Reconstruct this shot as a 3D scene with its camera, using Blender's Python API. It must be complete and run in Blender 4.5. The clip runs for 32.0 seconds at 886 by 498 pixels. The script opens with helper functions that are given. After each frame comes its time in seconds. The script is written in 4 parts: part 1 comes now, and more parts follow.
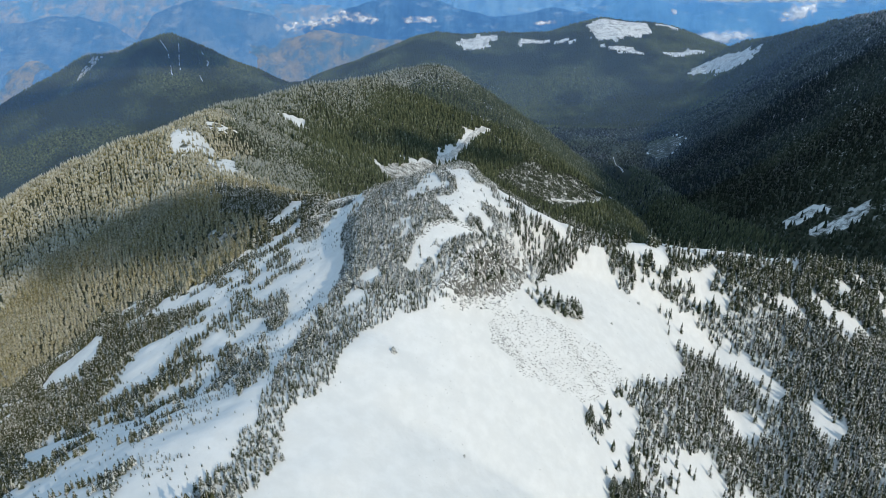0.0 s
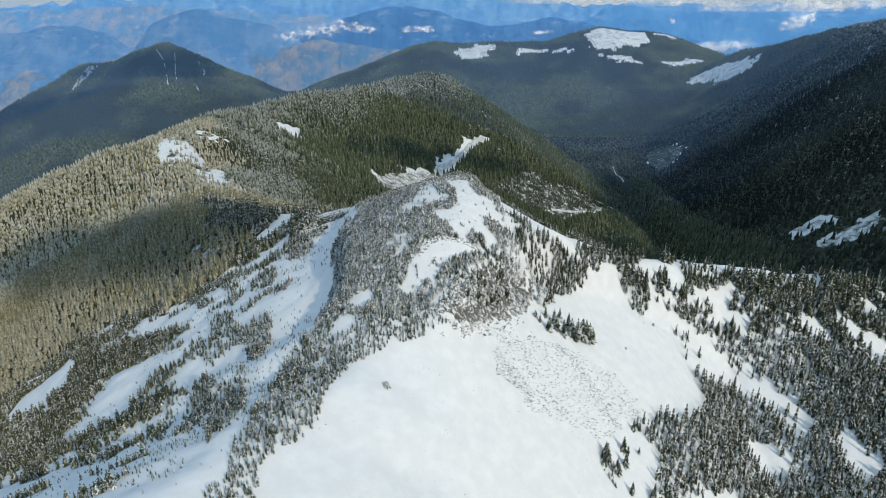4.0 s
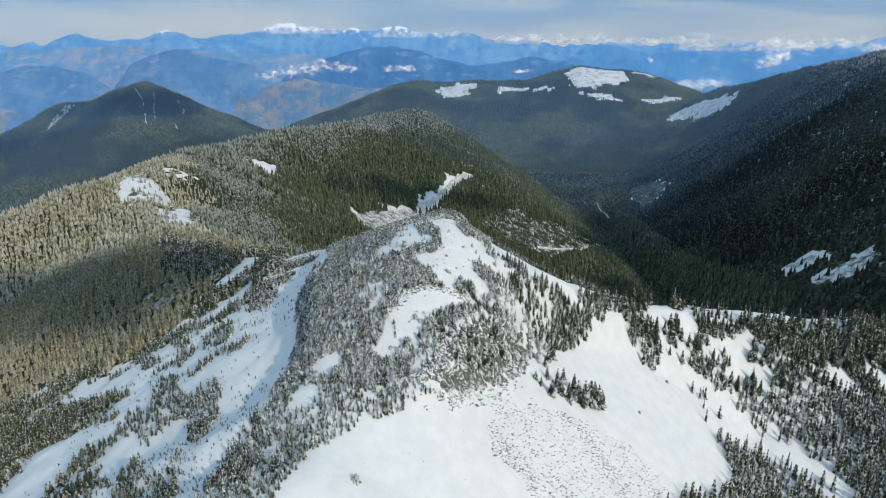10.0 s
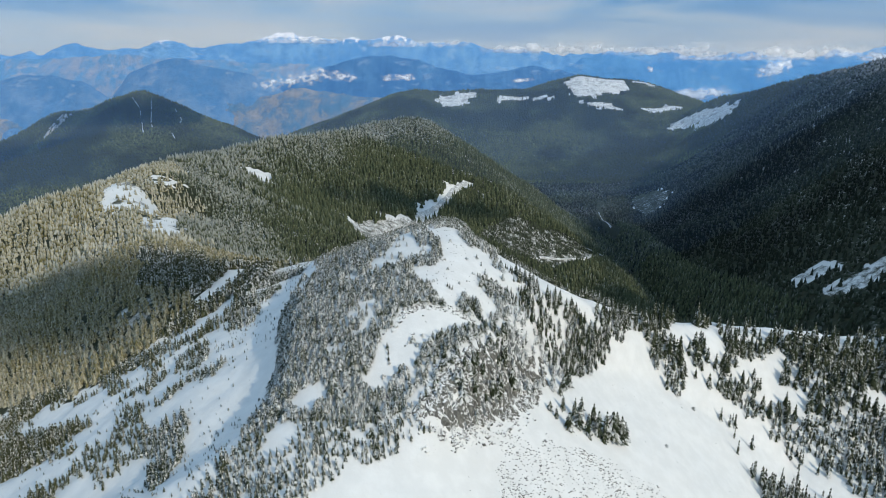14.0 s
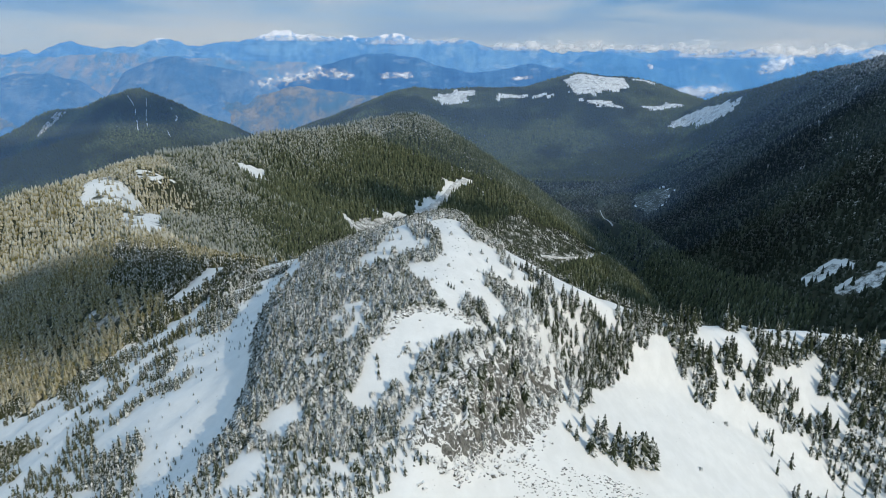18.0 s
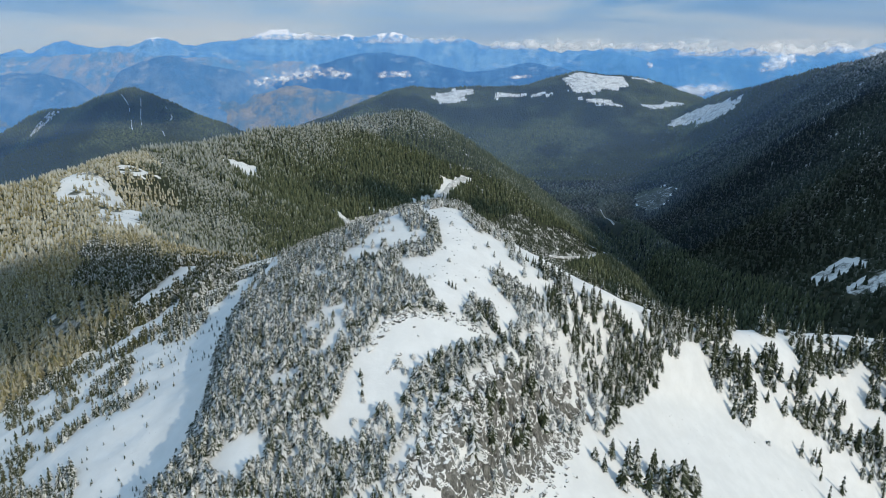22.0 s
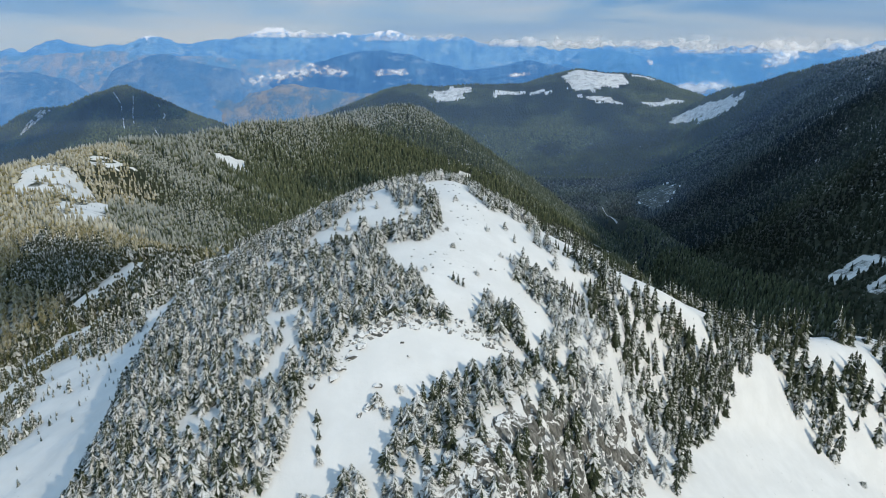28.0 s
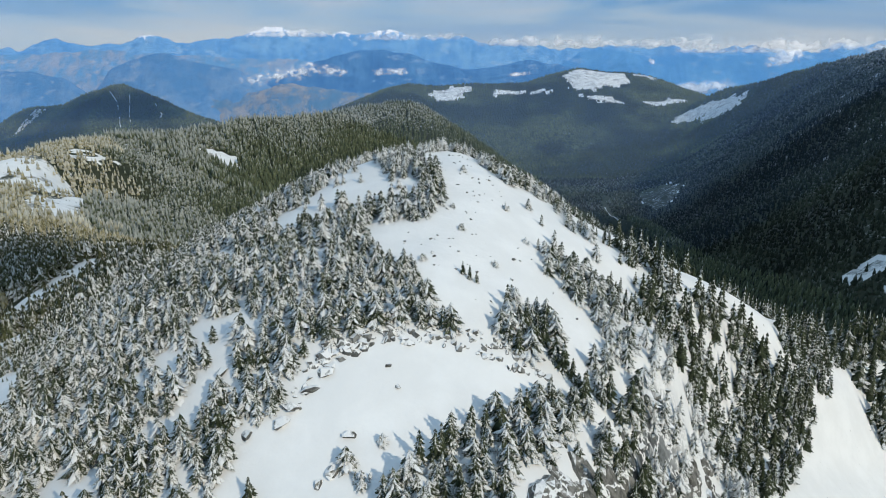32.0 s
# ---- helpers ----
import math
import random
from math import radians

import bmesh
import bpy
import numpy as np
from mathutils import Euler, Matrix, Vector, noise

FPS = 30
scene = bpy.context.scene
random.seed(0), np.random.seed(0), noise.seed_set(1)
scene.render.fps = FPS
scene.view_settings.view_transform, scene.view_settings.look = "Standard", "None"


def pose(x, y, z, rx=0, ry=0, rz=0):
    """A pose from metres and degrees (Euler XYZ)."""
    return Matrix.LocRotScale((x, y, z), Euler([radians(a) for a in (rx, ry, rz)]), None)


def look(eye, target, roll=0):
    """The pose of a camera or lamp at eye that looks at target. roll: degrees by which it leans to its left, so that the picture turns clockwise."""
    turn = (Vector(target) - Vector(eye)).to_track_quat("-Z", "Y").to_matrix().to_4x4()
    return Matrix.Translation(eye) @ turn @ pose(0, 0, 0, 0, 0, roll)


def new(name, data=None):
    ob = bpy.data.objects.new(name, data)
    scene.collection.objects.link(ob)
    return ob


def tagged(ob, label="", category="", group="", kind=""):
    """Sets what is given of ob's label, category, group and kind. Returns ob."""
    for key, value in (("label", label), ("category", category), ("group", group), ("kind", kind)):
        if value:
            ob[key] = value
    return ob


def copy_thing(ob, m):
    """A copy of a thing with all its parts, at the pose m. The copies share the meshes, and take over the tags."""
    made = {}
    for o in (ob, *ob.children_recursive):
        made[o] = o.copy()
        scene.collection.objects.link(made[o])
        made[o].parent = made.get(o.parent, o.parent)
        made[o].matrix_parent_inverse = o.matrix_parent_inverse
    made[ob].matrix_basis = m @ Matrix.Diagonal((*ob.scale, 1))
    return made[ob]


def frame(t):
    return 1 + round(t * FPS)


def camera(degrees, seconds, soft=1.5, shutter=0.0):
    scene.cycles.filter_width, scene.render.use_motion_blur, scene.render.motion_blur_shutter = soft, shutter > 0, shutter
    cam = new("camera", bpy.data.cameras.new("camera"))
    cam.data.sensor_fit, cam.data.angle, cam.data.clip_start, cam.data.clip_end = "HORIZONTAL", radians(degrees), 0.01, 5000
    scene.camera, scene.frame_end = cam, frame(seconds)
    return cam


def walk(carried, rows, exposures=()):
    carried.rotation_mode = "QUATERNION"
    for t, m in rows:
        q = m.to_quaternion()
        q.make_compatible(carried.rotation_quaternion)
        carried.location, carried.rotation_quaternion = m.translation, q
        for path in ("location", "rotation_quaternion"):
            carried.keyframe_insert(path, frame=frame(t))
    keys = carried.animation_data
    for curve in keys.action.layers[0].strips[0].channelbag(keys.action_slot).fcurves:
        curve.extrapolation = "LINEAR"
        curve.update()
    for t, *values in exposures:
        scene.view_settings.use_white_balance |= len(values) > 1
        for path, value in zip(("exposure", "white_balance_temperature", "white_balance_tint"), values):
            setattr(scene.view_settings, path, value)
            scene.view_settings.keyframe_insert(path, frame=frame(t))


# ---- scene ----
# ---------------------------------------------------------------- camera
# seconds, eye x, y, z, heading (degrees to the left), tilt, lean
cam = camera(69.7, 32.0, soft=1.0)
PATH = [
    (0, -0.01, -0.00, 0.01, 1.817, -22.329, 0.090),
    (1, -0.36, 6.48, -1.40, 1.837, -22.334, 0.120),
    (2, -0.79, 13.17, -2.93, 1.842, -22.361, 0.113),
    (3, -1.13, 20.06, -4.63, 1.723, -21.963, 0.114),
    (3.5, -1.25, 23.51, -5.46, 1.677, -21.728, 0.102),
    (5.5, -1.74, 37.06, -8.85, 1.298, -20.805, 0.105),
    (6, -1.85, 40.44, -9.71, 1.133, -20.607, 0.122),
    (6.5, -1.97, 43.89, -10.61, 0.927, -20.350, 0.110),
    (7, -2.10, 47.35, -11.54, 0.649, -19.952, 0.111),
    (7.5, -2.23, 50.75, -12.43, 0.348, -19.544, 0.103),
    (8, -2.34, 54.11, -13.29, 0.089, -19.225, 0.115),
    (8.5, -2.37, 57.51, -14.15, 0.036, -18.989, 0.126),
    (9, -2.33, 60.97, -15.01, 0.041, -18.737, 0.107),
    (10, -2.24, 68.05, -16.76, 0.034, -18.155, 0.075),
    (11, -2.29, 75.32, -18.51, 0.030, -17.626, 0.058),
    (11.5, -2.38, 78.96, -19.40, 0.014, -17.418, 0.066),
    (12, -2.51, 82.55, -20.36, 0.009, -17.322, 0.079),
    (12.5, -2.63, 86.09, -21.45, -0.004, -17.308, 0.103),
    (13, -2.72, 89.66, -22.66, -0.003, -17.291, 0.073),
    (14, -2.83, 96.85, -25.18, -0.031, -17.288, 0.076),
    (14.5, -2.91, 100.43, -26.45, -0.049, -17.300, 0.089),
    (16.5, -3.19, 115.01, -32.06, -0.100, -17.337, 0.081),
    (18, -3.25, 125.95, -36.26, -0.155, -17.318, 0.028),
    (20, -3.33, 140.62, -41.95, -0.226, -17.292, -0.001),
    (22, -3.41, 155.27, -47.72, -0.318, -17.253, -0.048),
    (24, -3.45, 169.91, -53.52, -0.376, -17.219, -0.101),
    (25.5, -3.50, 180.81, -57.94, -0.433, -17.204, -0.182),
    (27.5, -3.72, 195.15, -63.56, -0.498, -17.195, -0.137),
    (29, -3.88, 205.90, -67.80, -0.508, -17.186, -0.200),
    (30.5, -4.03, 216.70, -72.12, -0.516, -17.161, -0.204),
    (32, -4.22, 227.49, -76.39, -0.533, -17.085, -0.123),
]
walk(cam, [(t, Matrix.Translation((x, y, z)) @ pose(0, 0, 0, 0, 0, h) @ pose(0, 0, 0, 90 + p, 0, 0) @ pose(0, 0, 0, 0, 0, r))
      for t, x, y, z, h, p, r in PATH])

# ---------------------------------------------------------------- light
SUN_AZ, SUN_EL = 139.0, 30.0      # degrees clockwise from the way ahead; height of the sun
world = bpy.data.worlds.new("sky")
scene.world = world
world.use_nodes = True
wn, wl = world.node_tree.nodes, world.node_tree.links
sky = wn.new("ShaderNodeTexSky")
sky.sky_type, sky.sun_disc = "NISHITA", False
sky.sun_elevation, sky.sun_rotation = radians(SUN_EL), radians(SUN_AZ)
sky.altitude, sky.air_density, sky.dust_density, sky.ozone_density = 1300, 1.0, 0.2, 2.0
wl.new(sky.outputs[0], wn["Background"].inputs[0])
wn["Background"].inputs[1].default_value = 0.10
# high, thin cloud in streaks over the blue
way = wn.new("ShaderNodeTexCoord")
stretch = wn.new("ShaderNodeMapping")
stretch.inputs["Scale"].default_value = (1.6, 1.6, 13.0)
wl.new(way.outputs["Generated"], stretch.inputs["Vector"])
streaks = wn.new("ShaderNodeTexNoise")
streaks.inputs["Scale"].default_value, streaks.inputs["Detail"].default_value, streaks.inputs["Roughness"].default_value = 1.7, 6.0, 0.55
streaks.inputs["Distortion"].default_value = 0.4
wl.new(stretch.outputs[0], streaks.inputs["Vector"])
tone = wn.new("ShaderNodeValToRGB")
tone.color_ramp.elements[0].position, tone.color_ramp.elements[0].color = 0.39, (0.22, 0.52, 0.92, 1)
tone.color_ramp.elements[1].position, tone.color_ramp.elements[1].color = 0.66, (0.80, 0.90, 1.0, 1)
middle = tone.color_ramp.elements.new(0.51)
middle.color = (0.50, 0.74, 0.98, 1)
wl.new(streaks.outputs["Fac"], tone.inputs[0])
veil = wn.new("ShaderNodeBackground")
# thin cloud lets more light through overhead than along the horizon
thin = wn.new("ShaderNodeMapRange")
thin.interpolation_type = "SMOOTHSTEP"
thin.inputs["From Min"].default_value, thin.inputs["From Max"].default_value, thin.inputs["To Min"].default_value, thin.inputs["To Max"].default_value = 0.10, 0.70, 1.05, 1.45
# a pale, cream haze along the horizon
rise = wn.new("ShaderNodeSeparateXYZ")
wl.new(way.outputs["Generated"], rise.inputs[0])
low = wn.new("ShaderNodeMapRange")
low.interpolation_type = "SMOOTHSTEP"
low.inputs["From Min"].default_value, low.inputs["From Max"].default_value, low.inputs["To Min"].default_value, low.inputs["To Max"].default_value = 0.0, 0.085, 0.48, 0.0
wl.new(rise.outputs["Z"], low.inputs["Value"])
wl.new(rise.outputs["Z"], thin.inputs["Value"])
wl.new(thin.outputs["Result"], veil.inputs[1])
pale = wn.new("ShaderNodeMix")
pale.data_type = "RGBA"
pale.inputs[7].default_value = (0.84, 0.89, 0.92, 1)
wl.new(low.outputs["Result"], pale.inputs[0])
wl.new(tone.outputs[0], pale.inputs[6])
wl.new(pale.outputs[2], veil.inputs[0])
blend = wn.new("ShaderNodeMixShader")
blend.inputs[0].default_value = 0.85
wl.new(wn["Background"].outputs[0], blend.inputs[1])
wl.new(veil.outputs[0], blend.inputs[2])
wl.new(blend.outputs[0], wn["World Output"].inputs["Surface"])
sun_data = bpy.data.lights.new("sun", "SUN")
sun_data.energy, sun_data.angle, sun_data.color = 3.95, radians(0.9), (1.0, 0.91, 0.74)
sun = new("sun", sun_data)
az, el = radians(SUN_AZ), radians(SUN_EL)
SUN_WAY = Vector((math.sin(az) * math.cos(el), math.cos(az) * math.cos(el), math.sin(el)))
sun.matrix_world = look(SUN_WAY * 900, (0, 0, 0))
scene.view_settings.exposure = -0.70

# ---------------------------------------------------------------- plan of the land
# PLAN-BEGIN
def lattice(ix, iy, seed):
    h = (ix * 374761393 + iy * 668265263 + seed * 974634541) & 0xFFFFFFFF
    h = ((h ^ (h >> 13)) * 1274126177) & 0xFFFFFFFF
    return ((h ^ (h >> 16)) & 0xFFFF) / 32767.5 - 1.0


def bumps(x, y, size, seed):
    """Smooth noise from -1 to 1, with bumps of that many metres."""
    x, y = np.asarray(x, float) / size, np.asarray(y, float) / size
    fx, fy = np.floor(x), np.floor(y)
    ix, iy, u, v = fx.astype(np.int64), fy.astype(np.int64), x - fx, y - fy
    u, v = u * u * (3 - 2 * u), v * v * (3 - 2 * v)
    low = lattice(ix, iy, seed) * (1 - u) + lattice(ix + 1, iy, seed) * u
    high = lattice(ix, iy + 1, seed) * (1 - u) + lattice(ix + 1, iy + 1, seed) * u
    return low * (1 - v) + high * v


def rough(x, y, size, seed, octaves=4):
    return sum(bumps(x, y, size / 2 ** n, seed + n) / 2 ** n for n in range(octaves))


def ramp(v, low, high):
    s = np.clip((v - low) / (high - low), 0, 1)
    return s * s * (3 - 2 * s)


# Each crest: its line of (x, y, z), the fall of the land to the left and to the right of the way along it, and how round its top is.
CRESTS = {
    "home": ([(-140, -300, -80), (-100, 40, -112), (-76, 147, -122), (-54, 195, -126), (-42, 222, -126), (-40, 250, -118.5), (-28, 278, -109),
              (-14, 304, -97), (-8, 332, -95), (0, 395, -107), (22, 440, -128), (60, 560, -220), (90, 700, -330)], 0.55, 0.52, 14),
    "saddle": ([(-10, 372, -108), (-64, 388, -124), (-114, 415, -139), (-162, 463, -146), (-235, 560, -156), (-320, 700, -157), (-335, 800, -153),
                (-355, 1000, -174), (-338, 1150, -183), (-250, 1340, -190), (-166, 1480, -189), (-95, 1560, -182), (-34, 1590, -202)], 0.60, 0.52, 22),
    "dome_nose": ([(-34, 1590, -202), (84, 1570, -281), (210, 1505, -360), (371, 1425, -478)], 0.5, 0.6, 20),
    "west_spur": ([(-320, 700, -157), (-373, 700, -163), (-425, 690, -183), (-506, 655, -226), (-760, 600, -360)], 0.62, 0.5, 22),
    "east_spur": ([(0, 344, -99), (22, 346, -110), (41, 350, -121), (64, 353, -134), (86, 358, -139), (105, 365, -140.5), (128, 381, -145), (163, 392, -150.5), (205, 407, -160), (240, 419, -167), (295, 441, -181), (360, 471, -202), (600, 560, -400)], 0.55, 0.62, 8),
    "east_mountain": ([(950, -500, 20), (1050, 400, 15), (1130, 1000, 10), (1300, 1700, 0), (1468, 2300, -45), (1480, 2500, -85), (1461, 2700, -104), (1428, 2800, -130),
                       (1383, 3200, -222), (1275, 3350, -325)], 0.72, 0.5, 60),
    "west_mountain": ([(-2300, 3150, -740), (-2102, 3200, -636), (-1978, 3200, -523), (-1823, 3200, -332), (-1709, 3200, -262), (-1571, 3200, -212), (-1424, 3200, -180), (-1310, 3200, -238), (-1214, 3200, -336),
                       (-1116, 3200, -426), (-1003, 3200, -505), (-889, 3200, -590), (-700, 3220, -700)], 0.55, 0.55, 40),
    "west_rib": ([(-1823, 3180, -330), (-1700, 3040, -372), (-1560, 2900, -420), (-1400, 2780, -470), (-1250, 2700, -530)], 0.6, 0.6, 18),
    "north_mountain": ([(-900, 3850, -560), (-755, 3900, -490), (-481, 3900, -358), (-148, 3900, -213), (147, 3900, -206), (475, 3900, -212), (799, 3900, -142), (1128, 3900, -180),
                        (1350, 3900, -260), (1700, 3900, -420)], 0.4, 0.38, 60),
}


def crest_height(x, y, line, left, right, top):
    out = np.full(x.shape, -1e9)
    for (ax, ay, az_), (bx, by, bz) in zip(line, line[1:]):
        dx, dy = bx - ax, by - ay
        s = np.clip(((x - ax) * dx + (y - ay) * dy) / (dx * dx + dy * dy), 0, 1)
        d = np.hypot(x - ax - s * dx, y - ay - s * dy)
        side = (dx * (y - ay) - dy * (x - ax)) / np.hypot(dx, dy)
        w = 0.5 + 0.5 * np.clip(side / np.maximum(d, 1e-6) * 1.5, -1, 1)
        z = az_ + s * (bz - az_) - (left * w + right * (1 - w)) * (np.sqrt(d * d + top * top) - top)
        out = np.maximum(out, z)
    return out


def bare_land(x, y):
    """The height of the land before its roughness."""
    k = 7.0 + 0.012 * np.hypot(x, y - 200)
    parts = [crest_height(x, y, *c) for c in CRESTS.values()]
    floor_z = -492 - 0.02 * np.clip(y - 1400, 0, 2500) - 0.25 * np.clip(-250 - x, 0, 800)
    parts.append(np.broadcast_to(floor_z, x.shape))
    top = np.max(parts, axis=0)
    z = top + k * np.log(sum(np.exp((p - top) / k) for p in parts)) - 0.35 * k
    z = z - 0.16 * np.clip(x - 4, 0, 45) * ramp(y, 322, 350) * ramp(y, 520, 440)
    # the far side of the east spur drops away behind its crest
    behind = y - np.interp(x, [0, 41, 64, 105, 128, 163, 205, 295, 360], [352, 356, 359, 371, 387, 398, 413, 448, 479])
    z = z - 0.55 * np.clip(behind, 0, 50) * ramp(x, 6, 30) * ramp(x, 420, 320) * ramp(y, 760, 560)
    # the snow bowl under the east side of the home crest, with the rock step that bounds the shelf of the knoll
    step = ((x + 8) * 70 - (y - 255) * 42) / 81.6
    bowl = -147 - 0.683 * (np.clip(x, -200, 152) - 20) + 0.417 * (np.clip(y, 186, 262) - 242) + 0.35 * np.clip(y - 262, 0, 76) + 1.0 * np.clip(y - np.interp(x, [38, 58, 86], [315, 321, 337]), 0, 200) + 14 * ramp(step, 13, 2) * ramp(y, 235, 262)
    bowl = np.where(y > 480, 1e3, bowl)
    low = np.minimum(z, bowl)
    z = low - 2.5 * np.log(np.exp((low - z) / 2.5) + np.exp((low - bowl) / 2.5)) + 1.0
    # the snow gully at the foot of the knoll's steep west side
    foot = np.interp(y, [235, 255, 270, 298, 328, 350, 390], [-66, -55, -49, -52, -59, -63, -64]) - x
    z = z - (6.0 * ramp(foot, -2, 10) + 2.5 * ramp(foot, 0, 12) * ramp(foot, 40, 14)) * ramp(y, 236, 262) * ramp(y, 440, 395) * ramp(x, -330, -240)
    # the hollow between the western crest and the dome
    z = z - 24 * ramp(np.hypot((x + 262) / 45, (y - 735) / 85), 1.0, 0.25)
    # the east shoulder of the dome
    shoulder = np.where((y > 1100) & (y < 2100) & (x > -150) & (x < 700), np.maximum(-196 - 0.70 * (x + 34) + 0.05 * np.abs(y - 1560), -505 + 2.0 * (x - 440)), 1e3)
    low = np.minimum(z, shoulder)
    return low - 6 * np.log(np.exp((low - z) / 6) + np.exp((low - shoulder) / 6))


def height(x, y):
    x, y = np.asarray(x, float), np.asarray(y, float)
    far = np.hypot(x, y - 250)
    z = bare_land(x, y)
    z = z + 1.2 * rough(x, y, 26, 3, 4) * ramp(far, 1500, 400)
    z = z + 0.9 * rough(x, y, 9, 7, 2) * ramp(x, -62, -72) * ramp(far, 420, 250)
    z = z + (12 * ramp(far, 350, 1200) + 14 * ramp(y, 1900, 2600)) * rough(x, y, 420, 11, 4)
    return z


# Open ground without trees, as outlines on the plan.
OPEN = {
    "bowl": [(-66, -320), (-60, 90), (-57, 134), (-54, 165), (-48, 186), (-44, 197), (-43, 206), (-39, 222), (-29, 231), (-18, 238), (-2, 248), (9, 260), (21, 279), (38, 300), (51, 316), (64, 328),
             (77, 344), (85, 351), (87, 344), (95, 335), (105, 338), (113, 346), (117, 341), (114, 328), (119, 310), (124, 295), (99, 272), (89, 271), (76, 257), (54, 231), (60, 220), (62, 200), (66, 90), (60, -320)],
    "shelf": [(-16, 280), (-13, 283), (-8, 285), (-3, 286), (1, 286), (5, 286), (9, 289), (11, 291), (13, 289), (13, 287), (9, 284), (4, 281), (1, 279), (-2, 277), (-5, 274), (-7, 273), (-9, 271), (-10, 268),
              (-12, 264), (-16, 262), (-17, 258), (-21, 256), (-25, 257), (-26, 262), (-24, 267), (-23, 270), (-22, 272), (-21, 275), (-18, 276), (-17, 278)],
    "upper_snow": [(-7, 341), (-4, 352), (1, 352), (5, 342), (8, 334), (9, 326), (6, 321), (7, 315), (9, 313), (10, 309), (11, 305), (13, 303), (14, 300), (15, 298), (15, 294), (13, 290), (11, 290), (11, 292),
                   (9, 295), (6, 295), (3, 290), (4, 288.5), (1, 288), (-1, 289), (-3, 290), (-3, 293), (-4, 295), (-8, 297), (-10, 299), (-11, 305), (-9, 308), (-3, 308), (-3, 313), (-2, 320), (-2, 327), (-4, 330)],
    "wedge": [(-31, 279), (-29, 280.5), (-27, 282.5), (-24, 285.5), (-23, 282), (-24, 280), (-26, 279.5), (-29, 278.5)],
    "upper_patch": [(-20, 315), (-18, 319), (-15, 318), (-13, 323), (-9, 322), (-10, 319), (-13, 317.5), (-16, 314), (-18, 312)],
    "ledge_patch": [(-23, 298), (-21, 300), (-18, 301), (-19, 298), (-21, 296)],
    "east_band": [(21, 345), (33, 345), (46, 346), (60, 359), (79, 361), (69, 347), (55, 331), (43, 323), (34, 317), (30, 325), (22, 333)],
    "spur_top": [(97, 357), (103, 366), (116, 372), (119, 365), (108, 355)],
    "gully": [(-58, 388), (-64, 360), (-67, 340), (-68, 325), (-64, 300), (-57, 278), (-58, 262), (-63, 237), (-67, 215), (-68, 195), (-65, 172), (-68, 120), (-70, 60), (-90, 60), (-92, 100), (-95, 160),
              (-100, 190), (-108, 215), (-118, 240), (-130, 265), (-135, 290), (-140, 310), (-160, 325), (-190, 338), (-214, 352), (-190, 364), (-160, 358), (-130, 345), (-108, 351), (-88, 371), (-77, 394)],
    "gully_strip": [(-117, 440), (-112, 434), (-115, 412), (-117, 401), (-124, 398), (-133, 400), (-127, 408), (-123, 417), (-122, 434)],
    "gully_link": [(-104, 402), (-100, 396), (-107, 372), (-117, 366), (-119, 380), (-110, 395)],
    "snow_field": [(-165, 300), (-146, 275), (-148, 256), (-156, 240), (-178, 252), (-180, 280)],
    "snow_field_south": [(-175, 228), (-156, 192), (-162, 182), (-190, 212), (-192, 230)],
    "snow_field_west": [(-232, 352), (-213, 318), (-227, 300), (-250, 309), (-250, 336)],
    "west_clearing": [(-352, 769), (-345, 742), (-313, 690), (-288, 632), (-298, 632), (-318, 662), (-328, 697), (-346, 745)],
    "west_strip": [(-242, 578), (-238, 605), (-218, 607), (-212, 580)],
    "west_meadow": [(-272, 692), (-262, 690), (-226, 630), (-236, 616)],
    "crest_patch": [(-314, 773), (-322, 803), (-299, 782), (-294, 755)],
    "crest_gap": [(-309, 846), (-334, 930), (-322, 915), (-303, 846)],
    "dome_patch": [(-308, 1051), (-296, 1085), (-276, 1092), (-255, 1085), (-260, 1042), (-280, 1030), (-297, 1026)],
    "cutblock": [(-150, 1030), (-122, 1106), (-68, 1163), (-20, 1180), (30, 1200), (70, 1120), (20, 980), (-128, 945)],
    "track": [(-35, 1190), (16, 1352), (52, 1392), (52, 1404), (4, 1366), (-60, 1190)],
    "east_snow_low": [(549, 1054), (591, 1041), (593, 1003), (555, 1017)],
    "east_snow_high": [(548, 965), (586, 962), (633, 959), (613, 925), (574, 915), (547, 943)],
    "valley_clearing": [(607, 2131), (653, 2243), (755, 2261), (709, 2049), (618, 1897), (593, 1916)],
    "north_snow": [(655, 3810), (771, 3865), (886, 3870), (1030, 3862), (1040, 3740), (964, 3660), (890, 3640), (801, 3560), (690, 3620), (720, 3700)],
    "col_snow": [(1075, 3209), (1150, 3260), (1243, 3170), (1318, 2996), (1260, 2900), (1198, 2800), (1100, 2964), (1160, 3010), (1120, 3090)],
    "north_patch": [(-42, 3754), (16, 3850), (113, 3846), (184, 3837), (190, 3760), (120, 3740), (155, 3671), (46, 3606), (-10, 3650)],
    "north_strip": [(280, 3720), (297, 3690), (458, 3715), (615, 3625), (625, 3655), (458, 3748), (360, 3745)],
    "north_low": [(690, 3560), (720, 3530), (805, 3440), (930, 3430), (922, 3480), (820, 3500)],
    "north_top": [(1080, 3868), (1110, 3820), (1180, 3800), (1230, 3840), (1160, 3885)],
    "col_strip": [(1000, 3463), (1101, 3440), (1260, 3450), (1250, 3500), (1173, 3525), (1050, 3490)],
}
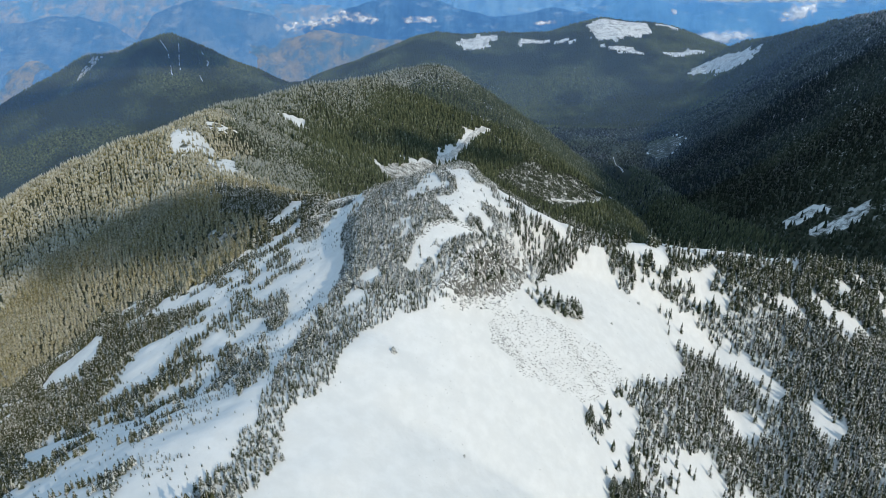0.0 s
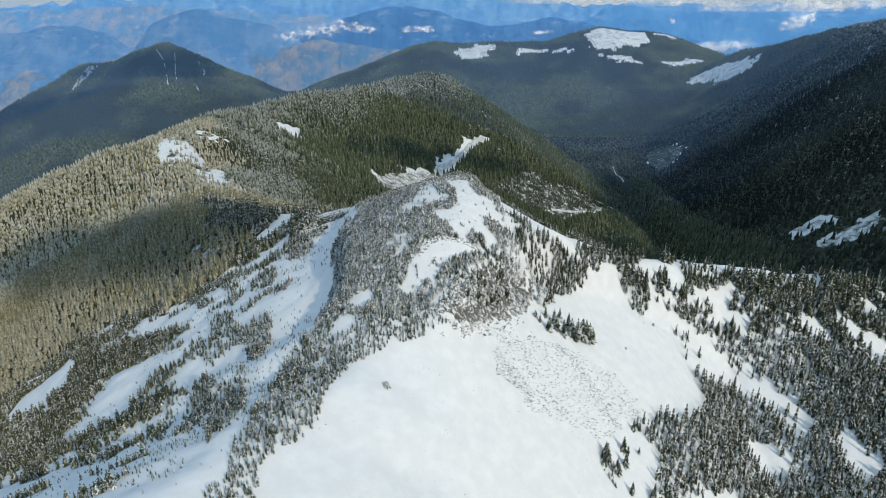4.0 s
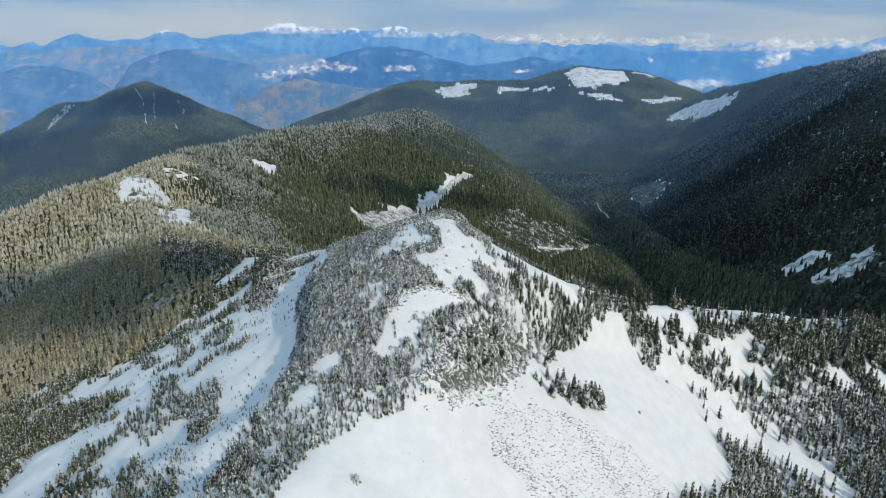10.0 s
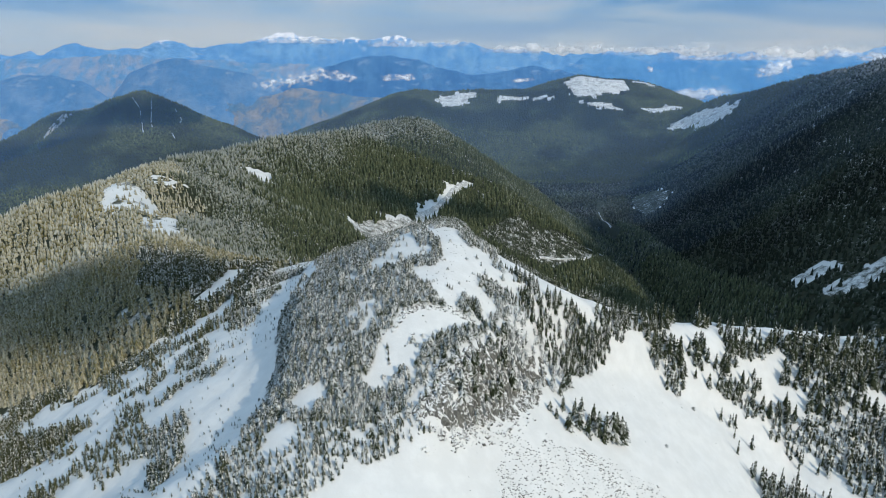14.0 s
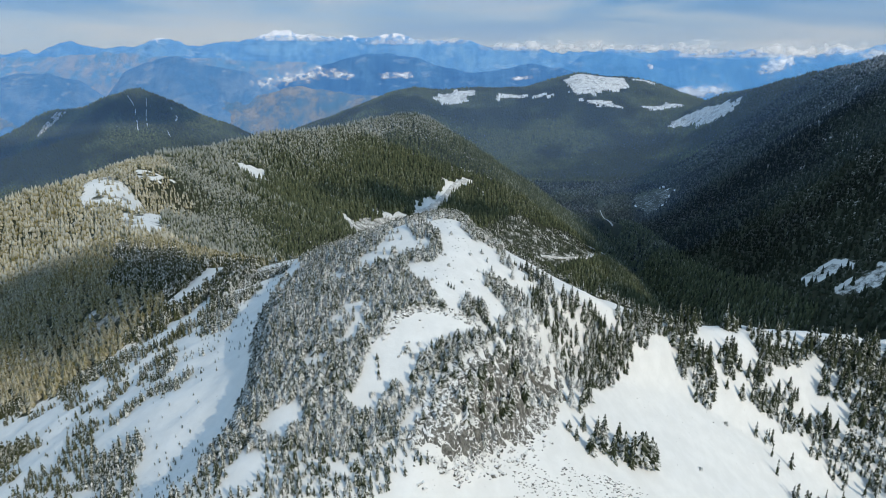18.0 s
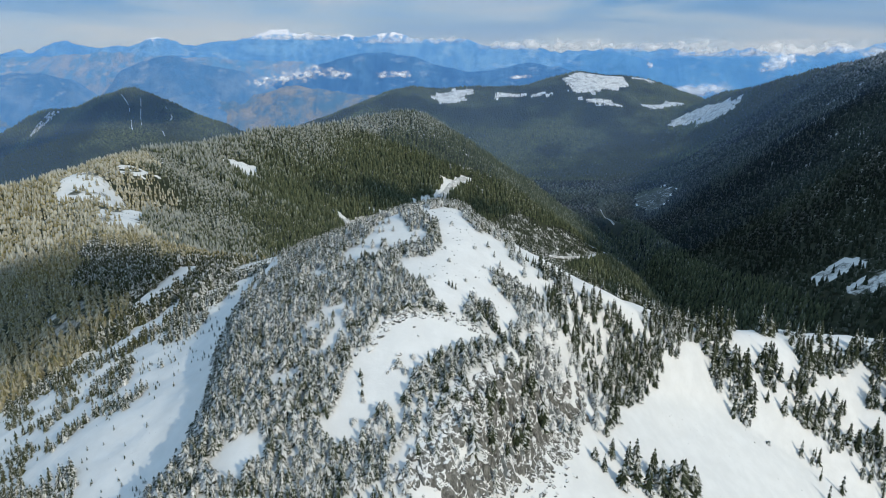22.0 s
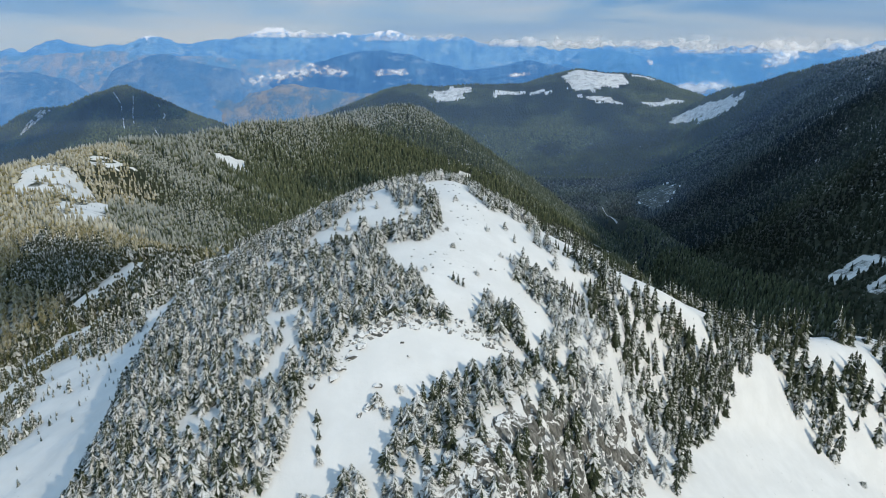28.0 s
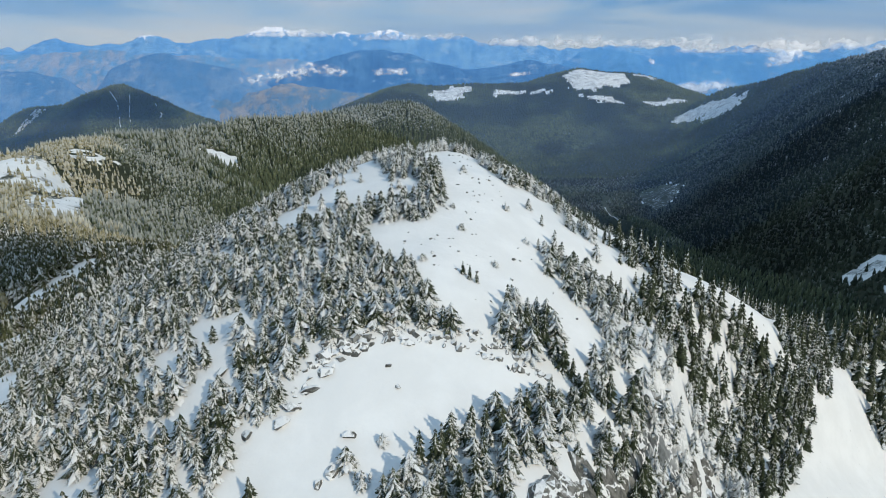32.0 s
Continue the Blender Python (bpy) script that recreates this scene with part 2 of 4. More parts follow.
SPOTS = [(-38, 319, 3.4), (-36, 274, 2.8), (-41, 257, 5), (-12, 322, 3), (-18, 316, 2.6), (-21, 303, 2.2), (-29, 291, 1.8), (-47, 243, 4), (-52, 226, 3)]
LINES = [([(-45, 1185), (-20, 1250), (16, 1352), (52, 1398)], 9), ([(180, 1246), (220, 1260), (279, 1299), (330, 1400), (385, 1530), (405, 1570)], 9),
         ([(405, 1570), (348, 1490), (305, 1420), (278, 1425)], 8), ([(-17, 280), (-14, 284), (-9, 286.4), (-3, 287.6), (6, 287.8)], 1.3),
         ([(535, 2222), (493, 2060), (462, 1880), (454, 1764), (453, 1688)], 9)]
YOUNG = [(60, 1225), (82, 1264), (111, 1311), (149, 1345), (201, 1340), (260, 1393), (330, 1440), (330, 1380), (279, 1290), (200, 1225)]


# groups of firs that stand in the snow gully
CLUMPS = [[(-122, 316), (-125, 308), (-120, 286), (-114, 268), (-106, 264), (-107, 276), (-109, 291)], [(-88, 283), (-96, 283), (-95, 269), (-88, 252), (-79, 240), (-80, 262), (-82, 274)],
          [(-109, 262), (-105, 239), (-98, 218), (-84, 200), (-86, 212), (-92, 232)], [(-107, 351), (-113, 341), (-108, 322), (-96, 315), (-93, 327)], [(-164, 362), (-157, 360), (-141, 346), (-131, 334), (-143, 339)],
          [(-84, 232), (-78, 226), (-72, 200), (-76, 178), (-82, 195)]]
# groups of tall firs on the east spur
SPUR_CLUMPS = [[(89, 349), (101, 355), (103, 349), (102, 343), (95, 330), (93, 336), (92, 341)], [(106, 355), (119, 363), (117, 353), (108, 345), (105, 347)], [(129, 374), (126, 357), (137, 363), (151, 371), (159, 378), (151, 382)],
               [(116, 348), (127, 350), (133, 359), (124, 357)], [(125, 349), (146, 358), (139, 345), (130, 341)], [(161, 382), (183, 391), (176, 361), (155, 363)], [(174, 377), (197, 384), (176, 347), (164, 351)],
               [(81, 343), (85, 345), (84, 337), (81, 337)]]
FLANK = [(26, 312), (34, 300), (41, 290), (50, 301), (64, 317), (78, 342), (100, 380), (80, 374), (60, 362), (40, 340), (24, 326)]
ROCK_FACE = [(-10, 250), (-8, 256), (-6, 263), (-1, 268.5), (5, 275), (12, 280), (18, 286), (26, 294), (33, 303), (33, 295), (28, 284), (20, 272), (10, 262), (-1, 250.5)]
CRAG = [(-15, 262), (7, 278), (19, 293), (31, 310), (35, 303), (30, 290), (27, 272), (9, 257), (-11, 246)]


def inside(x, y, outline):
    hit = np.zeros(np.shape(x), bool)
    for (ax, ay), (bx, by) in zip(outline, outline[1:] + outline[:1]):
        if ay != by:
            hit ^= ((ay > y) != (by > y)) & (x < (bx - ax) * (y - ay) / (by - ay) + ax)
    return hit


def is_open(x, y, edge=1.6):
    """Where no trees grow: 1 inside the clearings, with uneven edges."""
    far = np.hypot(x, y - 250)
    w = edge * (1.0 + 0.012 * np.minimum(far, 700))
    wx, wy = x + w * rough(x, y, 9 + 0.04 * 250, 31, 3), y + w * rough(x, y, 9 + 0.04 * 250, 47, 3)
    hit = np.zeros(np.shape(x), bool)
    for outline in OPEN.values():
        hit |= inside(wx, wy, outline)
    for sx, sy, r in SPOTS:
        hit |= np.hypot(wx - sx, wy - sy) < r
    for line, wide in LINES:
        for (ax, ay), (bx, by) in zip(line, line[1:]):
            s = np.clip(((x - ax) * (bx - ax) + (y - ay) * (by - ay)) / ((bx - ax) ** 2 + (by - ay) ** 2), 0, 1)
            hit |= np.hypot(x - ax - s * (bx - ax), y - ay - s * (by - ay)) < wide
    return hit


def snow_slope(x, y):
    """The open, snowy part of the slope west of the home crest."""
    e = 16 * rough(x, y, 34, 87, 4)
    edge = np.interp(x, [-300, -276, -248, -206, -161, -149, -128, -113, -90, -60], [320, 352, 372, 374, 364, 376, 398, 436, 440, 440])
    return (y < edge + 0.8 * e) & (x > -290 - 0.30 * (300 - y) + 1.5 * e)


def upper_west(x, y):
    """The snow slope and the frosted top of the western crest."""
    return snow_slope(x, y) | ((y > 380) & (y < 640) & (bare_land(x, y) > -150 + 6 * rough(x, y, 34, 87, 4)))


def forest(x, y):
    """How thickly trees stand (0 to 1) and how high they are, in metres."""
    n1, n2 = rough(x, y, 22, 61, 3), rough(x, y, 60, 67, 3)
    bare = is_open(x, y)
    p, h = np.full(x.shape, 0.92), np.full(x.shape, 12.0)
    knoll = (x > -95) & (x < 60) & (y > 120) & (y < 440)
    east = ramp((x + 8) * 70 - (y - 255) * 42, 0, 900) * (y > 230) * (x > 0)
    h = np.where(knoll, 2.9 - 0.6 * ramp(y, 320, 350) + (3.4 - 2.0 * ramp(y, 322, 352)) * east + 0.5 * n1, h)
    p = np.where(knoll, 0.95, p)
    step = ((x + 8) * 70 - (y - 255) * 42) / 81.6
    p = np.where(knoll & (step > 5) & (step < 17) & (y > 250) & (y < 300), ramp(n1, -0.5, 0.3) * 0.6, p)
    p = np.where(inside(x + 3 * n1, y + 3 * n2, CRAG), 0.34, p)
    p = np.where(inside(x + 2 * n1, y + 2 * n2, ROCK_FACE), 0.02 + 0.18 * ramp(n1, 0.0, 0.4), p)
    p = np.where(knoll & (x > -36) & (x < 6) & (y > 284) & (rough(x, y, 9, 171, 2) > 0.34), 0.12, p)
    flank = knoll & (x > 4) & (y > 312)
    p = np.where(flank, 0.08 + 0.8 * ramp(n1 + 0.5 * n2 + 0.9 * ramp(x - 0.35 * (y - 320), 6, 20), -0.2, 0.25), p)
    slope_w = (x < np.minimum(-58, np.interp(y, [40, 147, 195, 222], [-100, -76, -52, -38]) - 11 + 4 * n1)) & snow_slope(x, y)
    streak = rough(x * 0.45 + y * 0.2, y - x * 0.2, 13, 71, 4)
    thick = ramp(streak + 0.45 * n2 + 0.25 * n1 + 0.5 * ramp(x, -120, -210), -0.08, 0.16)
    p = np.where(slope_w & (y < 400), 0.16 + 0.8 * thick, p)
    h = np.where(slope_w, np.where(thick < 0.3, 1.1, 3.6 + 0.8 * n1 + 2.0 * ramp(x, -110, -190)), h)
    low_e = (x > 48) & (y < 520) & (x < 420) & ~knoll
    h = np.where(low_e, 7.4 + 1.3 * n2, h)
    p = np.where(low_e, 0.05 + 0.93 * ramp(n1 + 0.3 * n2 + 0.25 * ramp(x, 120, 200), -0.38, -0.12), p)
    p = np.where(inside(x, y, FLANK), 0.64 + 0.32 * ramp(n1, -0.4, 0.2), p)
    h = np.where(inside(x, y, FLANK), 5.1 + 0.7 * n1, h)
    spur = low_e & (y > 334 + 0.1 * x) & (x > 92)
    n3 = rough(x + 0.5 * y, y - 0.3 * x, 17, 163, 2)
    p = np.where(spur, 0.03 + 0.92 * ramp(n3 - 0.12 * ramp(x, 145, 185), -0.16, 0.06), p)
    for outline in SPUR_CLUMPS:
        p = np.where(inside(x + 2 * n1, y + 2 * n2, outline), 0.93, p)
    h = np.where(low_e, h + 5.0 * np.maximum(0.45 * ramp(x, 150, 230), ramp(y - 0.1 * x, 350, 378) * ramp(x, 85, 125)), h)
    h = np.where(spur, (1.2 - 0.2 * ramp(x, 140, 170)) * h, h)
    # low and open along the top of the spur
    top = np.interp(x, [78, 105, 128, 163, 205, 240, 295, 360], [360, 369, 385, 396, 411, 424, 446, 476])
    brow = spur & (x > 120) & (y > top - 13 + 4 * n1)
    p, h = np.where(brow, 0.45 * p, p), np.where(brow, 0.55 * h, h)
    hill = ((y > 440) & (y < 900) & (x < 0)) | ((x < -100) & (y < 900) & ~slope_w)
    h, p = np.where(hill, 7.5 + 1.5 * n2, h), np.where(hill, 0.93, p)
    ridge_w = (x > -300) & (x < -95) & (y > 380) & (y < 640) & (np.abs((x + 114) * 0.78 + (y - 415) * 0.62) < 1e9) & (bare_land(x, y) > -168)
    p = np.where(ridge_w, 0.5 + 0.44 * ramp(n1 + 0.4 * n2, -0.9, -0.2), p)
    h = np.where(ridge_w, 7.0, h)
    frost = inside(x, y, [(-352, 765), (-306, 721), (-287, 714), (-244, 656), (-220, 605), (-214, 575), (-242, 575), (-266, 640), (-290, 640), (-325, 695)])
    p, h = np.where(frost, 0.38 + 0.25 * n1, p), np.where(frost, 5.4, h)
    dome = (y >= 900) & (y < 1800)
    h = np.where(dome, 12.5 + 2.5 * n2, h)
    far = y >= 1800
    h = np.where(far, 10 + 2 * n2, h)
    valley = (x > 220) & (y > 520)
    h = np.where(valley & ~far, 15, h)
    young = inside(x, y, YOUNG)
    h, p = np.where(young, 4.5, h), np.where(young, 0.62 * ramp(n1, -0.7, 0.0) + 0.1, p)
    # a few clumps stand inside the gully
    west = inside(x, y, OPEN["gully"]) | inside(x, y, OPEN["snow_field"])
    clump = west & (rough(x * 0.8 + y * 0.25, y - x * 0.25, 15, 83, 3) > 0.46) & (x < -84)
    for outline in CLUMPS:
        clump |= inside(x + 2.5 * n1, y + 2.5 * n2, outline)
    p = np.where(bare, np.where((y > 560) & (y < 1300) & (x < -150), 0.14, 0.0), p)
    p = np.where(bare & west, 0.02 + 0.24 * ramp(n1 + 0.6 * streak, 0.0, 0.6) + 0.34 * ramp(y, 262, 225) * ramp(n1 + 0.6 * streak, -0.5, 0.2), p)
    p = np.where(clump, 0.85, p)
    h = np.where(clump, 3.2, h)
    h = np.where(bare & ~clump, 1.3, h)
    return p, h


# PLAN-END


# ---------------------------------------------------------------- materials
class Nodes:
    """A short way to write node materials."""

    def __init__(self, name, roughness=0.9, specular=0.3):
        self.material = bpy.data.materials.new(name)
        self.material.use_nodes = True
        self.tree = self.material.node_tree
        self.shader = self.tree.nodes["Principled BSDF"]
        self.shader.inputs["Roughness"].default_value = roughness
        self.shader.inputs["Specular IOR Level"].default_value = specular
        self.place = self.add("ShaderNodeNewGeometry").outputs["Position"]

    def add(self, kind, **values):
        node = self.tree.nodes.new(kind)
        for key, value in values.items():
            if key == "operation":
                node.operation = value
            elif key == "data_type":
                node.data_type = value
            elif key == "attribute_name":
                node.attribute_name = value
        return node

    def link(self, a, b):
        self.tree.links.new(a, b)

    def put(self, socket, value):
        if hasattr(value, "is_linked"):
            self.link(value, socket)
        else:
            socket.default_value = value

    def noise(self, size, detail=4.0, roughness=0.6, stretch=None):
        n = self.add("ShaderNodeTexNoise")
        n.inputs["Scale"].default_value = 1.0 / size
        n.inputs["Detail"].default_value, n.inputs["Roughness"].default_value = detail, roughness
        if stretch:
            m = self.add("ShaderNodeMapping")
            m.inputs["Scale"].default_value = stretch
            self.link(self.place, m.inputs["Vector"])
            self.link(m.outputs[0], n.inputs["Vector"])
        else:
            self.link(self.place, n.inputs["Vector"])
        return n.outputs["Fac"]

    def math(self, op, a, b=0.0):
        n = self.add("ShaderNodeMath", operation=op)
        self.put(n.inputs[0], a)
        self.put(n.inputs[1], b)
        return n.outputs[0]

    def step(self, value, low, high):
        n = self.add("ShaderNodeMapRange")
        n.interpolation_type = "SMOOTHSTEP"
        self.put(n.inputs["Value"], value)
        n.inputs["From Min"].default_value, n.inputs["From Max"].default_value = low, high
        return n.outputs["Result"]

    def mix(self, fac, a, b):
        n = self.add("ShaderNodeMix", data_type="RGBA")
        self.put(n.inputs["Factor"], fac)
        for socket, value in ((n.inputs["A"], a), (n.inputs["B"], b)) if False else ((n.inputs[6], a), (n.inputs[7], b)):
            self.put(socket, (*value, 1) if isinstance(value, tuple) and len(value) == 3 else value)
        return n.outputs[2]

    def up(self):
        n = self.add("ShaderNodeSeparateXYZ")
        self.link(self.add("ShaderNodeNewGeometry").outputs["Normal"], n.inputs[0])
        return n.outputs["Z"]

    def attribute(self, name):
        return self.add("ShaderNodeAttribute", attribute_name=name).outputs["Fac"]

    def island(self):
        return self.add("ShaderNodeNewGeometry").outputs["Random Per Island"]

    def each(self):
        return self.add("ShaderNodeObjectInfo").outputs["Random"]

    def bump(self, value, strength, distance):
        n = self.add("ShaderNodeBump")
        n.inputs["Strength"].default_value, n.inputs["Distance"].default_value = strength, distance
        self.link(value, n.inputs["Height"])
        self.link(n.outputs[0], self.shader.inputs["Normal"])

    def done(self, colour):
        self.put(self.shader.inputs["Base Color"], (*colour, 1) if isinstance(colour, tuple) else colour)
        return self.material


SNOW_TONE, SNOW_OLD = (0.78, 0.775, 0.755), (0.72, 0.715, 0.695)


def land_material():
    n = Nodes("land", 0.75, 0.25)
    grain, drift, wide = n.noise(0.9, 5), n.noise(6.0, 5), n.noise(45.0, 4)
    snow = n.mix(n.step(drift, 0.35, 0.7), SNOW_OLD, SNOW_TONE)
    snow = n.mix(n.math("MULTIPLY", n.step(grain, 0.66, 0.74), n.step(wide, 0.48, 0.62)), snow, (0.24, 0.22, 0.19))
    soil = n.mix(n.step(n.noise(14.0, 5), 0.35, 0.65), (0.018, 0.024, 0.013), (0.050, 0.052, 0.028))
    soil = n.mix(n.step(wide, 0.3, 0.7), soil, (0.032, 0.040, 0.021))
    # far canopy, with the same sun and cloud shadow painted into its colour
    canopy = n.mix(n.step(n.noise(330.0, 3, 0.55), 0.40, 0.60), (0.098, 0.108, 0.048), (0.034, 0.042, 0.022))
    canopy = n.mix(n.step(n.noise(9.0, 3, 0.6), 0.42, 0.58), canopy, (0.022, 0.030, 0.016))
    soil = n.mix(n.attribute("canopy"), soil, canopy)
    patches = n.step(n.math("ADD", n.math("MULTIPLY", drift, 0.5), n.math("MULTIPLY", wide, 0.5)), 0.54, 0.64)
    floor_ = n.mix(n.math("MULTIPLY", patches, n.attribute("snowy")), soil, SNOW_OLD)
    bound = n.math("ADD", n.attribute("floor"), n.math("MULTIPLY", n.math("SUBTRACT", n.noise(11.0, 6, 0.7), 0.5), 0.9))
    far = n.attribute("canopy")
    bound = n.math("ADD", bound, n.math("MULTIPLY", far, n.math("MULTIPLY", n.math("SUBTRACT", n.noise(70.0, 6, 0.75), 0.5), 1.5)))
    snow = n.mix(n.math("MULTIPLY", far, n.math("MULTIPLY", n.step(n.noise(26.0, 5, 0.75, (1, 1, 1.6)), 0.48, 0.60), 0.6)), snow, (0.15, 0.15, 0.13))
    colour = n.mix(n.step(bound, 0.35, 0.6), snow, floor_)
    stone = n.mix(n.step(n.noise(1.6, 6, 0.7, (1, 1, 0.8)), 0.35, 0.65), (0.042, 0.046, 0.046), (0.185, 0.20, 0.198))
    crack = n.math("ABSOLUTE", n.math("SUBTRACT", n.noise(2.6, 5, 0.6, (1, 1, 0.6)), 0.5))
    stone = n.mix(n.step(crack, 0.030, 0.012), stone, SNOW_TONE)
    steep = n.math("ADD", n.up(), n.math("MULTIPLY", n.math("SUBTRACT", n.noise(3.0, 5, 0.65), 0.5), 0.7))
    colour = n.mix(n.math("MULTIPLY", n.step(steep, 0.60, 0.46), n.attribute("rocky")), colour, stone)
    n.bump(n.math("ADD", n.math("MULTIPLY", n.noise(2.2, 6), 0.6), n.math("MULTIPLY", n.noise(7.0, 3, 0.5, (1, 0.35, 1)), 0.5)), 0.5, 0.4)
    return n.done(colour)


def fir_material(name, dark, light, snow_low, snow_high, snow_scale, amount, frost=None, cloud_mottle=0.0):
    """Needles, paler towards the tips, with snow lying on what faces up."""
    n = Nodes(name, 0.85, 0.2)
    tone = n.mix(n.math("MULTIPLY", n.island(), 0.9), dark, light)
    tone = n.mix(n.step(n.noise(0.5, 3), 0.4, 0.7), tone, tuple(0.6 * v for v in dark))
    if cloud_mottle:
        # sunlit bands and cloud shadow, painted into the needle colour
        tone = n.mix(n.step(n.noise(cloud_mottle, 3, 0.55), 0.40, 0.60), tone, tuple(0.45 * v for v in dark))
    lie = n.math("ADD", n.up(), n.math("MULTIPLY", n.math("SUBTRACT", n.noise(snow_scale, 4, 0.7), 0.5), 1.5))
    lie = n.math("ADD", lie, n.math("MULTIPLY", n.math("SUBTRACT", n.noise(snow_scale * 30, 3), 0.5), 0.9))
    lie = n.math("ADD", lie, n.math("MULTIPLY", n.math("SUBTRACT", n.island(), 0.5), 0.5))
    if frost:
        sep = n.add("ShaderNodeSeparateXYZ")
        n.link(n.place, sep.inputs[0])
        lie = n.math("ADD", lie, n.math("MULTIPLY", n.math("SUBTRACT", n.step(n.math("ADD", sep.outputs["Z"], n.math("MULTIPLY", n.noise(120.0, 3), 60.0)), *frost), 0.6), 0.6))
    return n.done(n.mix(n.math("MULTIPLY", n.step(lie, snow_low, snow_high), amount), tone, (0.80, 0.80, 0.79)))


LAND = land_material()
FIR_FROSTED = fir_material("frosted_fir", (0.026, 0.036, 0.017), (0.105, 0.120, 0.060), 0.55, 0.92, 0.13, 0.90)
FIR_RIME = fir_material("rimed_fir", (0.030, 0.040, 0.020), (0.115, 0.125, 0.065), 0.36, 0.78, 0.13, 0.93)
FIR_EAST = fir_material("flank_fir", (0.026, 0.036, 0.018), (0.084, 0.096, 0.046), 0.74, 1.02, 0.16, 0.90)
FIR_SPUR = fir_material("spur_fir", (0.026, 0.036, 0.018), (0.080, 0.090, 0.042), 0.76, 1.10, 0.14, 0.88)
FIR_DUSTED = fir_material("dusted_fir", (0.028, 0.038, 0.019), (0.078, 0.086, 0.042), 0.48, 0.88, 0.25, 0.88)
FIR_WEST = fir_material("gully_fir", (0.040, 0.048, 0.020), (0.125, 0.125, 0.055), 0.62, 1.05, 0.25, 0.80)
# frosted olive needles, with the hill's sunlight put into their colour
FIR_HILL_LIT = fir_material("hill_fir_lit", (0.140, 0.124, 0.048), (0.380, 0.322, 0.122), 0.05, 1.30, 2.0, 0.44)
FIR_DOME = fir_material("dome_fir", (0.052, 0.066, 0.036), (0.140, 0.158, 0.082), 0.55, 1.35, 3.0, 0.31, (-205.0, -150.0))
# needle colour darkened for the shade in the valley
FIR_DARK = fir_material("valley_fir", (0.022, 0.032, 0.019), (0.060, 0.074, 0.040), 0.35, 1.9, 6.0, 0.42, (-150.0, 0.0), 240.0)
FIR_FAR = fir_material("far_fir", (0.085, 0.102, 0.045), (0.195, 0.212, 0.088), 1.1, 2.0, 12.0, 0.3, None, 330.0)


def bark_material():
    n = Nodes("bark", 0.9)
    return n.done(n.mix(n.noise(0.1, 3, 0.6, (1, 1, 0.2)), (0.05, 0.04, 0.03), (0.16, 0.13, 0.10)))


def rock_material(name="rock", dark=(0.055, 0.055, 0.052), light=(0.20, 0.195, 0.18), snow_from=0.66):
    n = Nodes(name, 0.85)
    stone = n.mix(n.step(n.noise(0.8, 6, 0.7, (1, 1, 0.4)), 0.35, 0.68), dark, light)
    stone = n.mix(n.step(n.noise(0.25, 3), 0.55, 0.75), stone, (0.20, 0.20, 0.14))
    crack = n.math("ABSOLUTE", n.math("SUBTRACT", n.noise(3.4, 4, 0.55), 0.5))
    stone = n.mix(n.step(crack, 0.020, 0.010), stone, SNOW_TONE)
    lie = n.math("ADD", n.up(), n.math("MULTIPLY", n.math("SUBTRACT", n.noise(0.7, 4), 0.5), 0.8))
    n.bump(n.noise(0.35, 6, 0.7), 0.7, 0.15)
    return n.done(n.mix(n.step(lie, snow_from, snow_from + 0.18), stone, SNOW_TONE))


BARK, ROCK = bark_material(), rock_material()


# ---------------------------------------------------------------- land
def steps(low, a, b, high, fine, growth):
    mid = list(np.arange(a, b + fine / 2, fine))
    up, s = [b], fine
    while up[-1] < high:
        s *= growth
        up.append(up[-1] + s)
    down, s = [a], fine
    while down[-1] > low:
        s *= growth
        down.append(down[-1] - s)
    return np.array(down[:0:-1] + mid + up[1:])


def sheet(name, xs, ys, zs, mat):
    nx, ny = len(xs), len(ys)
    gx, gy = np.meshgrid(xs, ys)
    co = np.stack([gx, gy, zs], -1).reshape(-1, 3)
    i = np.arange(nx * ny).reshape(ny, nx)
    quads = np.stack([i[:-1, :-1], i[:-1, 1:], i[1:, 1:], i[1:, :-1]], -1).reshape(-1, 4)
    me = bpy.data.meshes.new(name)
    me.vertices.add(len(co))
    me.vertices.foreach_set("co", co.ravel())
    me.loops.add(quads.size)
    me.loops.foreach_set("vertex_index", quads.ravel().astype(np.int32))
    me.polygons.add(len(quads))
    me.polygons.foreach_set("loop_start", np.arange(0, quads.size, 4, dtype=np.int32))
    me.polygons.foreach_set("use_smooth", np.ones(len(quads), bool))
    me.update()
    me.materials.append(mat)
    return new(name, me)


XS = steps(-4800, -230, 320, 4800, 2.4, 1.016)
YS = steps(140, 150, 470, 4700, 2.4, 1.012)
SOUTH = steps(-2500, 150, 150, 150, 2.4, 1.14)
YS = np.concatenate([SOUTH[SOUTH < 149], YS[YS >= 149]])
GX, GY = np.meshgrid(XS, YS)
GZ = height(GX, GY)
ground = tagged(sheet("ground", XS, YS, GZ, LAND), "snow-covered mountain ridge above dark forested valleys", "ground", kind="structure")
P, H = forest(GX, GY)
near_snow = np.maximum(ramp(np.hypot(GX, GY - 250), 420, 230), ramp(GX, 60, 100) * ramp(GX, 420, 330) * ramp(GY, 500, 470)) * ((GX > -104) | snow_slope(GX, GY))
P = np.where(((GX > 380) & (GX < 600) & (GY > 1640) & (GY < 2300)) | ((GX > 60) & (GX < 470) & (GY > 1215) & (GY < 1640)), 0.92, P)
P = np.where(inside(GX, GY, YOUNG), 0.50, P)
P = np.where(inside(GX, GY, OPEN["cutblock"]), 0.42, P)
